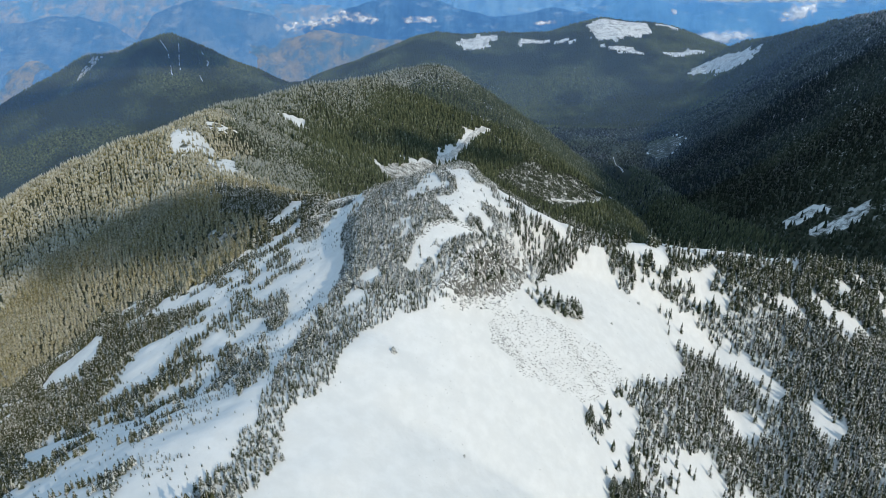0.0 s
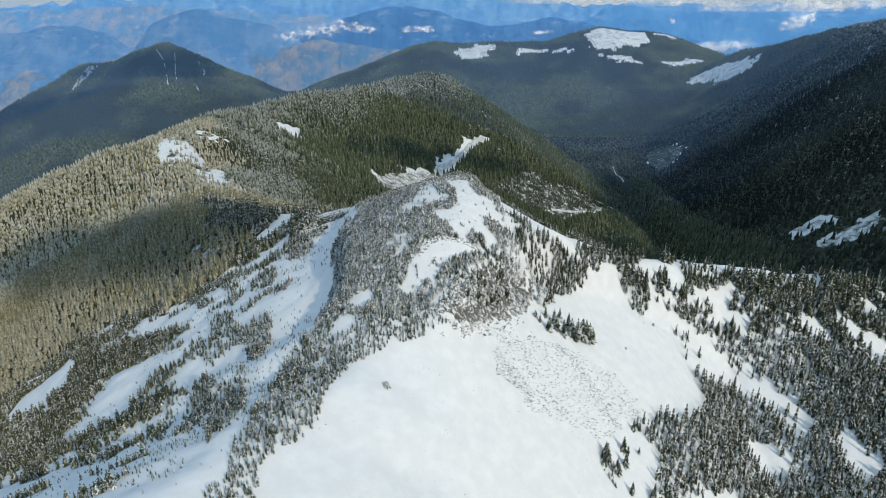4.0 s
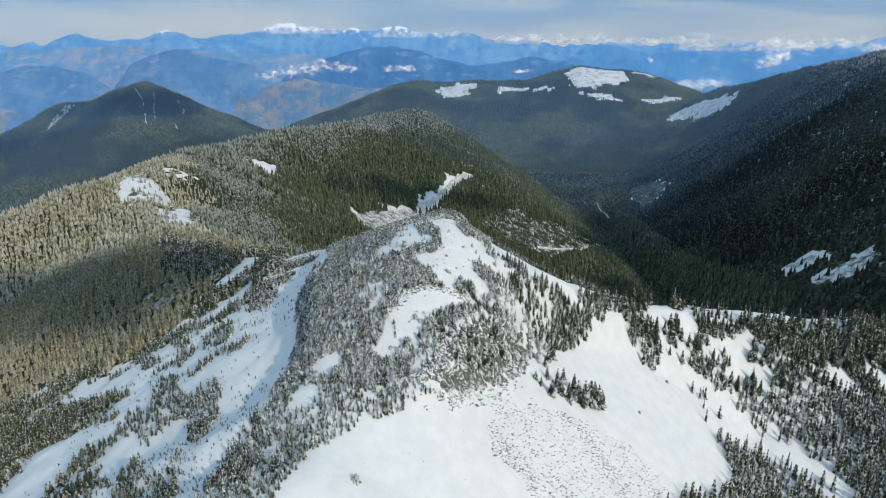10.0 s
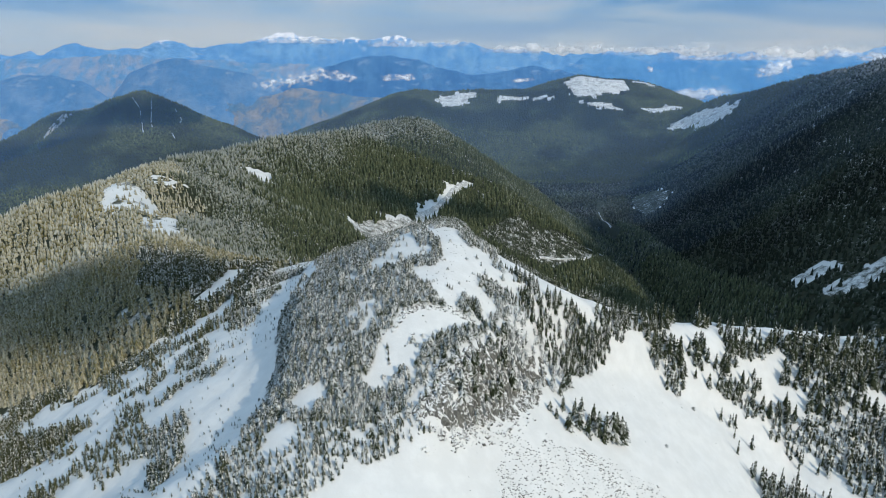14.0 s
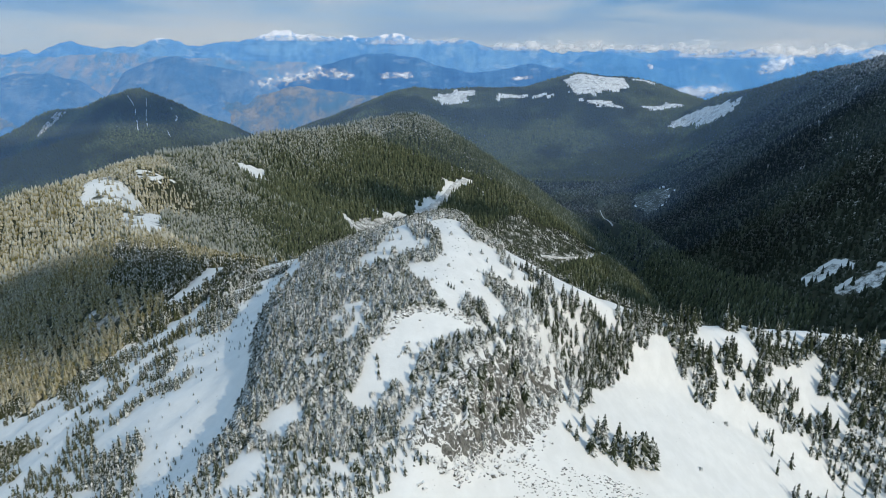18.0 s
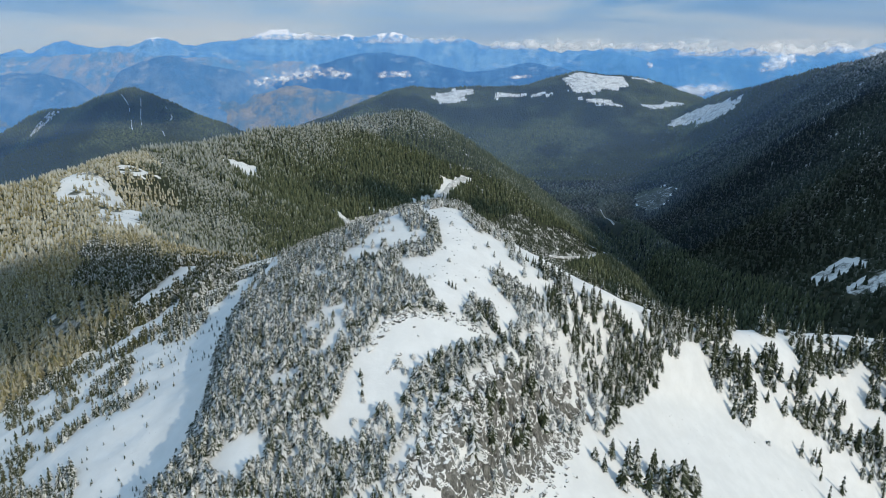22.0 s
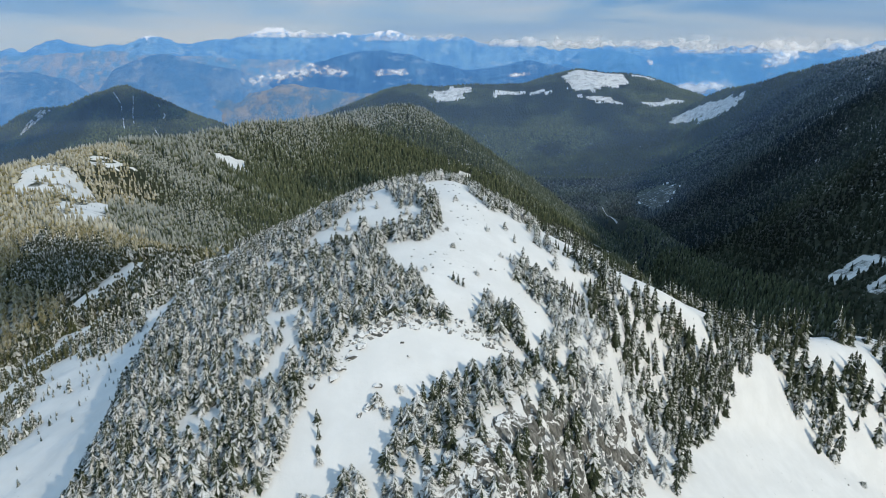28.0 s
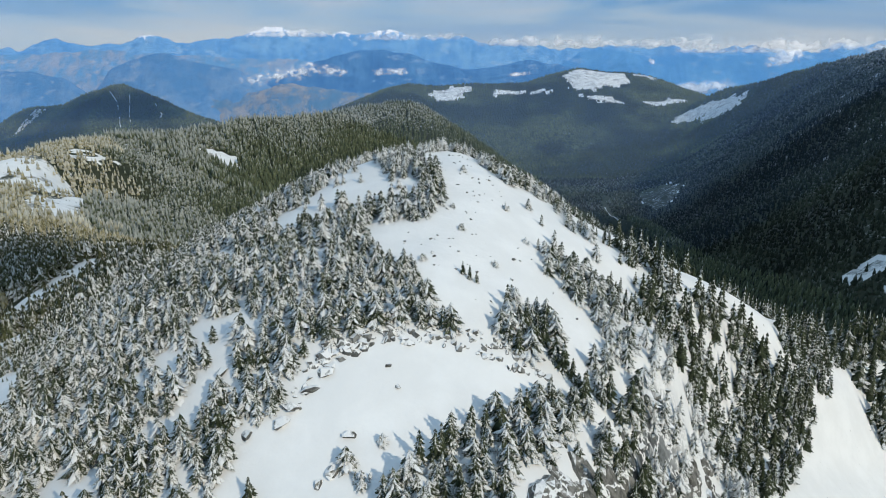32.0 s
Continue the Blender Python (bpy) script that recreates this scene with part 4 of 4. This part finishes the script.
def shrub_mesh(seed):
    """A low clump: a handful of dwarf firs grown into one another."""
    g = np.random.default_rng(seed)
    cos, tris, base = [], [], 0
    for k in range(7):
        co, tri = STUNTED[int(g.integers(len(STUNTED)))]
        size, a, r = g.uniform(0.35, 0.75), g.uniform(0, 6.28), g.uniform(0.0, 0.34)
        cos.append(co * size + (r * math.cos(a), r * math.sin(a), -0.05))
        tris.append(tri + base)
        base += len(co)
    return mesh_of("shrub", np.concatenate(cos), np.concatenate(tris), SHRUB)


SHRUBS = [shrub_mesh(s) for s in (301, 302, 303)]
for x_, y_, size in ((-26, 214, 4.2), (27, 284, 3.0), (103, 333, 2.6), (80, 300, 2.2), (2, 184, 1.6), (-12, 273.5, 3.2), (-10.5, 272, 2.4), (-9, 275.5, 1.8), (-4, 322, 2), (-1, 309, 1.6), (3, 303, 1.6), (-6, 300, 1.5),
                     (5, 298, 1.8), (6, 320, 1.8), (0, 330, 2.0), (8, 312, 1.6), (-2, 315, 1.4), (-20, 262, 2.2), (-18.5, 266, 1.4), (-24, 268, 1.4)):
    ob = new("shrub", SHRUBS[int(rng.integers(3))])
    ob.matrix_basis = pose(x_, y_, float(ground_z(x_, y_)) - 0.02 * size, 0, 0, rng.uniform(0, 360)) @ Matrix.Diagonal((size, size, size * 0.9, 1))
    tagged(ob, "low evergreen shrub dusted with snow", "shrub", "shrubs on the open snow")

# the little clumps of firs that stand alone on the open snow
LONE = [(5.6, 292.5, 4.2), (6.6, 291, 3.6), (7.6, 292, 4.6), (8.6, 290.6, 3.2), (9.4, 289.6, 4.0), (10.3, 289, 3.0), (7.0, 293.6, 3.0), (4.9, 293.6, 2.6), (10.8, 288.2, 2.2), (-1.2, 299, 1.8), (-0.4, 298.4, 2.0), (0.4, 298.2, 1.5),
        (35, 282, 5), (39, 280, 7), (43, 283, 8.5), (46, 282.5, 9), (50, 285, 10), (53, 286, 11), (55.5, 287, 12), (59, 288, 11), (49, 288.5, 9), (58, 291, 9), (42, 286.5, 8), (33, 283.5, 4), (45, 290, 7), (38, 287, 6), (61, 290, 8), (52, 283.5, 8), (40, 297, 6), (42.5, 300, 7), (38, 293, 5), (-19.5, 271, 2.4), (-19, 269, 2.0), (-18.8, 267, 1.7)]
for k, (x_, y_, tall) in enumerate(LONE):
    i = k % 5
    key = (True, i)
    if key not in protos:
        protos[key] = fir_thing("subalpine_fir", NEAR_SHAPES[i], "tall slender fir with snow-laden drooping boughs", "firs about the knoll", 1.0, FIR_EAST)
        ob = protos[key]
    else:
        ob = copy_thing(protos[key], Matrix())
    ob.matrix_basis = pose(x_, y_, float(ground_z(x_, y_)) - 0.03 * tall, 0, 0, rng.uniform(0, 360)) @ Matrix.Diagonal((tall, tall, tall, 1))
    tagged(ob, "dark slender fir standing apart on the open snow", "conifer tree", "lone firs on the snow")

# the low scrub of the cutblock beside the logging road
BRUSH = fir_material("frosted_brush", (0.16, 0.135, 0.09), (0.36, 0.32, 0.24), 0.25, 0.85, 0.6, 0.85)
bx, by = rng.uniform(-160, 80, 11000), rng.uniform(945, 1230, 11000)
hit = inside(bx, by, OPEN["cutblock"]) & (rng.uniform(size=bx.shape) < 0.3 + 0.7 * ramp(rough(bx, by, 40, 19, 3), -0.5, 0.4))
joined("cutblock_brush", LOW_SHAPES, bx[hit], by[hit], rng.uniform(1.4, 3.4, hit.sum()), rng.uniform(0, 6.28, hit.sum()), BRUSH, "frosted tan brush covering an old cutblock")

TALUS_ROCK = rock_material("talus_rock", (0.05, 0.05, 0.048), (0.17, 0.168, 0.158), 0.80)
# talus in the bowl: uncounted stones under thin snow
TALUS = [(12, 252), (24, 268), (40, 274), (60, 276), (80, 275), (88, 268), (72, 252), (45, 238), (24, 231), (12, 238)]
tx, ty = rng.uniform(0, 100, 21000), rng.uniform(220, 284, 21000)
hit = inside(tx + 5 * rough(tx, ty, 12, 5, 3), ty + 5 * rough(tx, ty, 12, 9, 3), TALUS)
hit &= rng.uniform(size=tx.shape) < 0.28 + 0.7 * ramp(rough(tx * 0.8 - ty * 0.6, tx * 1.8 + ty * 2.4, 16, 15, 3), -0.5, 0.6)
cos, tris, base = [], [], 0
for x_, y_ in zip(tx[hit], ty[hit]):
    size = 0.26 + 0.85 * rng.uniform() ** 1.8
    a = rng.normal(size=(7, 3)) * (0.5, 0.35, 0.22) * size
    a[0], a[1], a[2], a[3], a[4], a[5], a[6] = ((q * size * rng.uniform(0.7, 1.1)) for q in np.array([(0.6, 0, 0), (0.1, 0.4, 0), (-0.6, 0.1, 0), (-0.1, -0.4, 0), (0.2, 0.1, 0.34), (-0.3, 0, 0.3), (0, 0, -0.3)]))
    t = rng.uniform(-0.6, 0.6) - 0.5
    c, s = math.cos(t), math.sin(t)
    z = float(ground_z(x_, y_))
    cos.append(np.stack([x_ + a[:, 0] * c - a[:, 1] * s, y_ + a[:, 0] * s + a[:, 1] * c, z + a[:, 2] * 0.7], -1))
    tris.append(np.array([(0, 1, 4), (1, 5, 4), (1, 2, 5), (2, 3, 5), (3, 4, 5), (3, 0, 4), (1, 0, 6), (2, 1, 6), (3, 2, 6), (0, 3, 6)]) + base)
    base += 7
tagged(new("talus", mesh_of("talus", np.concatenate(cos), np.concatenate(tris), TALUS_ROCK)), "field of broken stones under thin snow", "talus", kind="stuff")


# ---------------------------------------------------------------- tracks and streams
def ribbon(name, line, wide, mat, label, category, lift=0.6):
    pts = []
    for (ax, ay), (bx, by) in zip(line, line[1:]):
        n = max(2, int(math.hypot(bx - ax, by - ay) / 12))
        pts += [(ax + (bx - ax) * k / n, ay + (by - ay) * k / n) for k in range(n)]
    pts.append(line[-1])
    p = np.array(pts)
    p += 0.35 * wide * np.stack([rough(p[:, 0], p[:, 1], 40, 91, 2), rough(p[:, 0], p[:, 1], 40, 95, 2)], -1)
    d = np.gradient(p, axis=0)
    d /= np.linalg.norm(d, axis=1)[:, None]
    side = np.stack([-d[:, 1], d[:, 0]], -1) * wide * (0.5 + 0.25 * rough(p[:, 0], p[:, 1], 25, 99, 2))[:, None]
    rows = [np.column_stack([q, ground_z(q[:, 0], q[:, 1]) + lift]) for q in (p - side, p, p + side)]
    edge = [np.column_stack([q, ground_z(q[:, 0], q[:, 1]) - 1.0]) for q in (p - 1.2 * side, p + 1.2 * side)]
    rows = [edge[0], *rows, edge[1]]
    co = np.concatenate(rows)
    n = len(p)
    tri = []
    for r in range(4):
        for k in range(n - 1):
            a = r * n + k
            tri += [(a, a + 1, a + n + 1), (a, a + n + 1, a + n)]
    return tagged(new(name, mesh_of(name, co, np.array(tri)[:, ::-1], mat, True)), label, category, kind="structure")


def plain_snow():
    n = Nodes("track_snow", 0.8, 0.2)
    return n.done(n.mix(n.step(n.noise(5.0, 4), 0.45, 0.65), (0.45, 0.44, 0.42), SNOW_TONE))


TRACK_SNOW = plain_snow()
ribbon("road_1", LINES[0][0], 13, TRACK_SNOW, "snow-covered logging road climbing through the forest", "road")
ribbon("road_2", LINES[1][0], 5, TRACK_SNOW, "snow-covered forest road with a hairpin bend", "road")
ribbon("road_3", LINES[2][0], 5, TRACK_SNOW, "snow-covered forest track", "road")
ribbon("stream", LINES[4][0][1:4], 1.8, TRACK_SNOW, "narrow snowy stream bed in the valley floor", "stream")
CHUTES = [([(-1442, 3124), (-1412, 3090), (-1388, 3060)], 2.2), ([(-1376, 3040), (-1362, 3010)], 1.8), ([(-1345, 2975), (-1330, 2940), (-1314, 2909)], 2.6), ([(-1360, 3130), (-1339, 3072)], 1.6),
          ([(-1334, 3058), (-1318, 3010), (-1298, 2964)], 2.4), ([(-1262, 3148), (-1245, 3125)], 1.8), ([(-1218, 3092), (-1207, 3080), (-1206, 3050)], 2.6), ([(-1212, 2964), (-1185, 2922)], 1.8)]
for line, w in CHUTES:
    ribbon("snow_chute", line, w, TRACK_SNOW, "thin white snow chute down the dark mountain face", "snow chute", 4.0)
for k in range(26):
    f = k / 25
    x_, y_ = -1768 - 12 * f + rng.uniform(-22, 22), 3138 - 160 * f
    ribbon("snow_patch", [(x_, y_), (x_ + rng.uniform(-9, 9), y_ - rng.uniform(14, 34))], rng.uniform(4, 13), TRACK_SNOW, "ragged snow between rocks of the far shoulder", "snow patch", 5.0)


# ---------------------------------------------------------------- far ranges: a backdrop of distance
# The haze of distance is painted into each range's colours and glow.
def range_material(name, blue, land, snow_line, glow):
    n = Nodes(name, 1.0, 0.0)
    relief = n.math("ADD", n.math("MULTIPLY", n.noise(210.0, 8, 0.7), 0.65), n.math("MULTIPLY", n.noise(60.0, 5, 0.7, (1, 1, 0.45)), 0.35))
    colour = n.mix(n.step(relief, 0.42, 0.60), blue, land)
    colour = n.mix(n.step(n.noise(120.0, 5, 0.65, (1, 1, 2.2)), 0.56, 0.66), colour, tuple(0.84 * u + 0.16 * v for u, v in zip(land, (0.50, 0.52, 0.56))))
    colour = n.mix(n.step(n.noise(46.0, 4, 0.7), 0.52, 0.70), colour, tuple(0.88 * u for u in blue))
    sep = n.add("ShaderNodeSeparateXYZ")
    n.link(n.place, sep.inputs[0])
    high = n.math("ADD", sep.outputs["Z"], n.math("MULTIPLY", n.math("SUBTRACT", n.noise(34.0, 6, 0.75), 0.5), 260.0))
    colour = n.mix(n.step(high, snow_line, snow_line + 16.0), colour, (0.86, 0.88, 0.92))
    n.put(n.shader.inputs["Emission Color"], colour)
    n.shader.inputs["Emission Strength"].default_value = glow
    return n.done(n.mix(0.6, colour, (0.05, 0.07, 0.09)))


def far_range(name, depth, crest, mat, label, seed, rugged):
    xs = np.linspace(crest[0][0], crest[-1][0], 700)
    top = np.interp(xs, [c[0] for c in crest], [c[1] for c in crest]) + rugged * rough(xs, xs * 0, 160, seed, 5)
    rows = 26
    f = np.linspace(0, 1, rows)[:, None]
    gx = np.repeat(xs[None], rows, 0)
    gy = depth - 420 * f + 120 * f * (1 - f) * rough(gx, f * 700 + seed, 300, seed + 5, 4)
    gz = top[None] - (top[None] + 760) * f ** 1.15 + 150 * f * (1 - f) * rough(gx + 90 * f, f * 900, 230, seed + 9, 5)
    co = np.stack([gx, gy, gz], -1).reshape(-1, 3)
    i = np.arange(rows * 700).reshape(rows, 700)
    a, b, c, d = i[:-1, :-1], i[:-1, 1:], i[1:, 1:], i[1:, :-1]
    tri = np.concatenate([np.stack([a, d, c], -1).reshape(-1, 3), np.stack([a, c, b], -1).reshape(-1, 3)])
    return tagged(new(name, mesh_of(name, co, tri, mat, True)), label, "mountain range", kind="structure")


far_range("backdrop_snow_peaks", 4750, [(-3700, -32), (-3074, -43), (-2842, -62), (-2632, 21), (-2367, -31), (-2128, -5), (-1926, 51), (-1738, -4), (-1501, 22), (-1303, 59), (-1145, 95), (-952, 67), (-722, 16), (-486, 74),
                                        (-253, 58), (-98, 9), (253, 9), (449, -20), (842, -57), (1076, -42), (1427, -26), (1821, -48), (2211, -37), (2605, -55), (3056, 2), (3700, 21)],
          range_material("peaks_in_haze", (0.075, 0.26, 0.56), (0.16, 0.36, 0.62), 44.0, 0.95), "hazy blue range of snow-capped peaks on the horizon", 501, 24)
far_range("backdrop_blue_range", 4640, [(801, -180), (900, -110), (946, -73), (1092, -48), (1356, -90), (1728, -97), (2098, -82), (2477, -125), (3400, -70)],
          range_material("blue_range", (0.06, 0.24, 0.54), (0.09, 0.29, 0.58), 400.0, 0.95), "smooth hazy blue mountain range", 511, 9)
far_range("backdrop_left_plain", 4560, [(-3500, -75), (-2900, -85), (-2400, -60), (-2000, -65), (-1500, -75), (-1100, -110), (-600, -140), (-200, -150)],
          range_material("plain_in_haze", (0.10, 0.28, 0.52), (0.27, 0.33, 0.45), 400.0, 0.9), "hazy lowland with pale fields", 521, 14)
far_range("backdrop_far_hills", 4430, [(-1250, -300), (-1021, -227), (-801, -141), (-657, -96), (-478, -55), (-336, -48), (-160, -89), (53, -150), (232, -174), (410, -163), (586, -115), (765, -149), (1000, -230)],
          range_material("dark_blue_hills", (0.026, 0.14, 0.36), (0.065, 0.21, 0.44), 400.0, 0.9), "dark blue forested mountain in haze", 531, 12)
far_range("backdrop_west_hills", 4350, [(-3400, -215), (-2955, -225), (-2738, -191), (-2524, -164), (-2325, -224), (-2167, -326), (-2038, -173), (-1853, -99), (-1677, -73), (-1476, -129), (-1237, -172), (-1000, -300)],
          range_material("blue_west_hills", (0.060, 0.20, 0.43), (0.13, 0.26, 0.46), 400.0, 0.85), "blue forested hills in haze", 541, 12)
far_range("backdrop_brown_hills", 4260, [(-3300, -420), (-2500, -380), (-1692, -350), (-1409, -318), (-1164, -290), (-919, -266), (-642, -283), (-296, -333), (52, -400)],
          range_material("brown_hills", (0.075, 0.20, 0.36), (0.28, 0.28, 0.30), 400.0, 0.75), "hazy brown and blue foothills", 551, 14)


# ---------------------------------------------------------------- clouds
def cloud_material(name, size, low, high, most, glow):
    """Vapour that thins out towards its rim, where the field called soft falls to nothing."""
    n = Nodes(name, 1.0, 0.0)
    puffs = n.math("ADD", n.math("MULTIPLY", n.noise(size, 5, 0.55, (1, 1, 1.5)), 0.75), n.math("MULTIPLY", n.noise(size * 4, 2), 0.5))
    n.put(n.shader.inputs["Alpha"], n.math("MULTIPLY", n.step(n.math("ADD", puffs, n.math("MULTIPLY", n.attribute("soft"), 0.5)), low, high), most))
    # glow added to the vapour in place of sunlit white
    n.shader.inputs["Emission Color"].default_value = (0.93, 0.95, 1.0, 1)
    n.shader.inputs["Emission Strength"].default_value = glow
    return n.done((0.85, 0.84, 0.82))


WISP, BANK = cloud_material("wisp", 40.0, 0.94, 1.30, 0.9, 0.6), cloud_material("bank", 52.0, 0.84, 1.30, 0.58, 0.55)


def vapour(cx, cy, cz, wide, tall, mat, label, lean=0.0, low_heavy=False):
    """One bulging shell of thin cloud, thick in the middle and gone at the rim."""
    nx, nz = 46, 14
    u, v = np.meshgrid(np.linspace(-1, 1, nx), np.linspace(-1, 1, nz))
    px = cx + wide * u
    py = cy - 0.5 * tall * (1 - u * u) * (1 - v * v) + 0.25 * tall * rough(px, v * tall, 60, 17, 3)
    pz = cz + tall * v + lean * wide * u
    soft = (1 - u ** 4) * ((1 - v * v) if not low_heavy else ramp(v, -1, -0.55) * ramp(v, 1, -0.5))
    i = np.arange(nx * nz).reshape(nz, nx)
    a, b, c, d = i[:-1, :-1], i[:-1, 1:], i[1:, 1:], i[1:, :-1]
    tri = np.concatenate([np.stack([a, b, c], -1).reshape(-1, 3), np.stack([a, c, d], -1).reshape(-1, 3)])
    me = mesh_of("cloud", np.stack([px, py, pz], -1).reshape(-1, 3), tri, mat, True)
    layer = me.attributes.new("soft", "FLOAT", "POINT")
    layer.data.foreach_set("value", np.ascontiguousarray(soft, dtype=np.float32).ravel())
    return tagged(new("cloud", me), label, "cloud", kind="stuff")


for cx, cz, wide, tall, lean in ((-900, -195, 330, 75, 0.12), (-640, -160, 170, 60, -0.15), (-260, -175, 140, 34, 0.0), (480, -190, 110, 22, 0.1)):
    vapour(cx, 3990, cz, wide, tall, WISP, "ragged white cloud drifting below the peaks", lean)
vapour(1530, 3960, -262, 250, 55, BANK, "bank of mist lying in the pass", 0.05)
vapour(1390, 2900, -95, 110, 70, WISP, "mist rising off the eastern mountain", 0.25)
vapour(1150, 3790, -118, 26, 34, WISP, "small white puff above the ridge")
for cx, cz, wide, tall in ((-800, 55, 420, 50), (-150, 40, 430, 60), (600, 15, 520, 75), (1350, 10, 620, 85), (2150, 0, 620, 90), (2950, -5, 620, 90), (1800, -45, 700, 60), (2900, -50, 560, 55)):
    vapour(cx, 4110 + 0.05 * wide, cz * 0.88, wide * 0.88, tall * 0.9, BANK, "low cream-white cloud bank along the horizon", 0.0, True)


def haze_sheet_material():
    """A made-up haze sheet that lets most light through and scatters a little blue."""
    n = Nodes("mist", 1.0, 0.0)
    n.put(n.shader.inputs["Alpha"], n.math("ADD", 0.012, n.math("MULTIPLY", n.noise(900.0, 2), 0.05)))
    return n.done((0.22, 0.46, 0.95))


HAZE_SHEET = haze_sheet_material()
# upright sheets added across the land to imitate distance haze
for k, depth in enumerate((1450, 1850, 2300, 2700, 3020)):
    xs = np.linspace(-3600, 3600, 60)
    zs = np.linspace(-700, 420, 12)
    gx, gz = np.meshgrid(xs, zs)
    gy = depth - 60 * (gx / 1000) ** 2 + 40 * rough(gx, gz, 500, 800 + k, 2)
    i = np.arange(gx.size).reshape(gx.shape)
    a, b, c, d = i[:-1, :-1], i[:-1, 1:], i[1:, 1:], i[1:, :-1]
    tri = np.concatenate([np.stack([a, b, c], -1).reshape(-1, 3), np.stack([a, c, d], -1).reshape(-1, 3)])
    tagged(new("mist", mesh_of("mist", np.stack([gx, gy, gz], -1).reshape(-1, 3), tri, HAZE_SHEET, True)), "thin blue upright sheet added to imitate the haze of distance", "mist", kind="stuff")


def grey_cloud():
    n = Nodes("grey_cloud", 1.0, 0.0)
    n.put(n.shader.inputs["Alpha"], n.math("MULTIPLY", n.step(n.noise(120.0, 3, 0.5), 0.05, 0.4), 0.42))
    return n.done((0.9, 0.9, 0.9))


FULL = grey_cloud()


def lump():
    bm = bmesh.new()
    bmesh.ops.create_icosphere(bm, subdivisions=2, radius=1.0)
    co = np.array([v.co[:] for v in bm.verts])
    tri = np.array([[v.index for v in f.verts] for f in bm.faces])
    bm.free()
    return co, tri


BALL = lump()


def cloud(name, balls, mat, label, seed, flat=0.6):
    """Soft heaps: balls of (x, y, z, radius), made uneven and joined."""
    cos, tris = [], []
    for k, (bx, by, bz, r) in enumerate(balls):
        co = BALL[0]
        swell = 1 + 0.30 * rough(co[:, 0] * 3 + 7 * k + seed, co[:, 1] * 3 + 5 * co[:, 2], 1.6, seed, 3)
        cos.append(co * swell[:, None] * (r, r, r * flat) + (bx, by, bz))
        tris.append(BALL[1] + k * len(co))
    return tagged(new(name, mesh_of(name, np.concatenate(cos), np.concatenate(tris), mat, True)), label, "cloud", kind="stuff")


def shading_cloud(x_, y_, rx, ry, turn, seed, top=640.0):
    """A cloud of the broken layer overhead, whose shadow falls at (x_, y_)."""
    zg = float(ground_z(x_, y_))
    run = (top - zg) / SUN_WAY.z
    cx, cy = x_ + SUN_WAY.x * run, y_ + SUN_WAY.y * run
    g = np.random.default_rng(seed)
    c, s = math.cos(radians(turn)), math.sin(radians(turn))
    balls = []
    for _ in range(46):
        a, r = g.uniform(0, 6.283), math.sqrt(g.uniform(0, 1))
        u, v = rx * r * math.cos(a), ry * r * math.sin(a)
        size = (0.16 + 0.22 * (1 - r)) * min(rx, ry) * g.uniform(0.7, 1.3) + 10
        balls.append((cx + u * c - v * s, cy + u * s + v * c, top + g.uniform(0, 30), size))
    return cloud("cloud", balls, FULL, "broken grey cloud passing overhead", seed, 0.35)


shading_cloud(-272, 468, 105, 55, -8, 701)
shading_cloud(-1500, 3020, 330, 130, -8, 704)
shading_cloud(-1330, 3060, 290, 150, 10, 705)
shading_cloud(-40, 1230, 230, 60, 12, 702)
shading_cloud(700, 1250, 230, 330, 20, 703)
shading_cloud(430, 900, 170, 260, 12, 706)
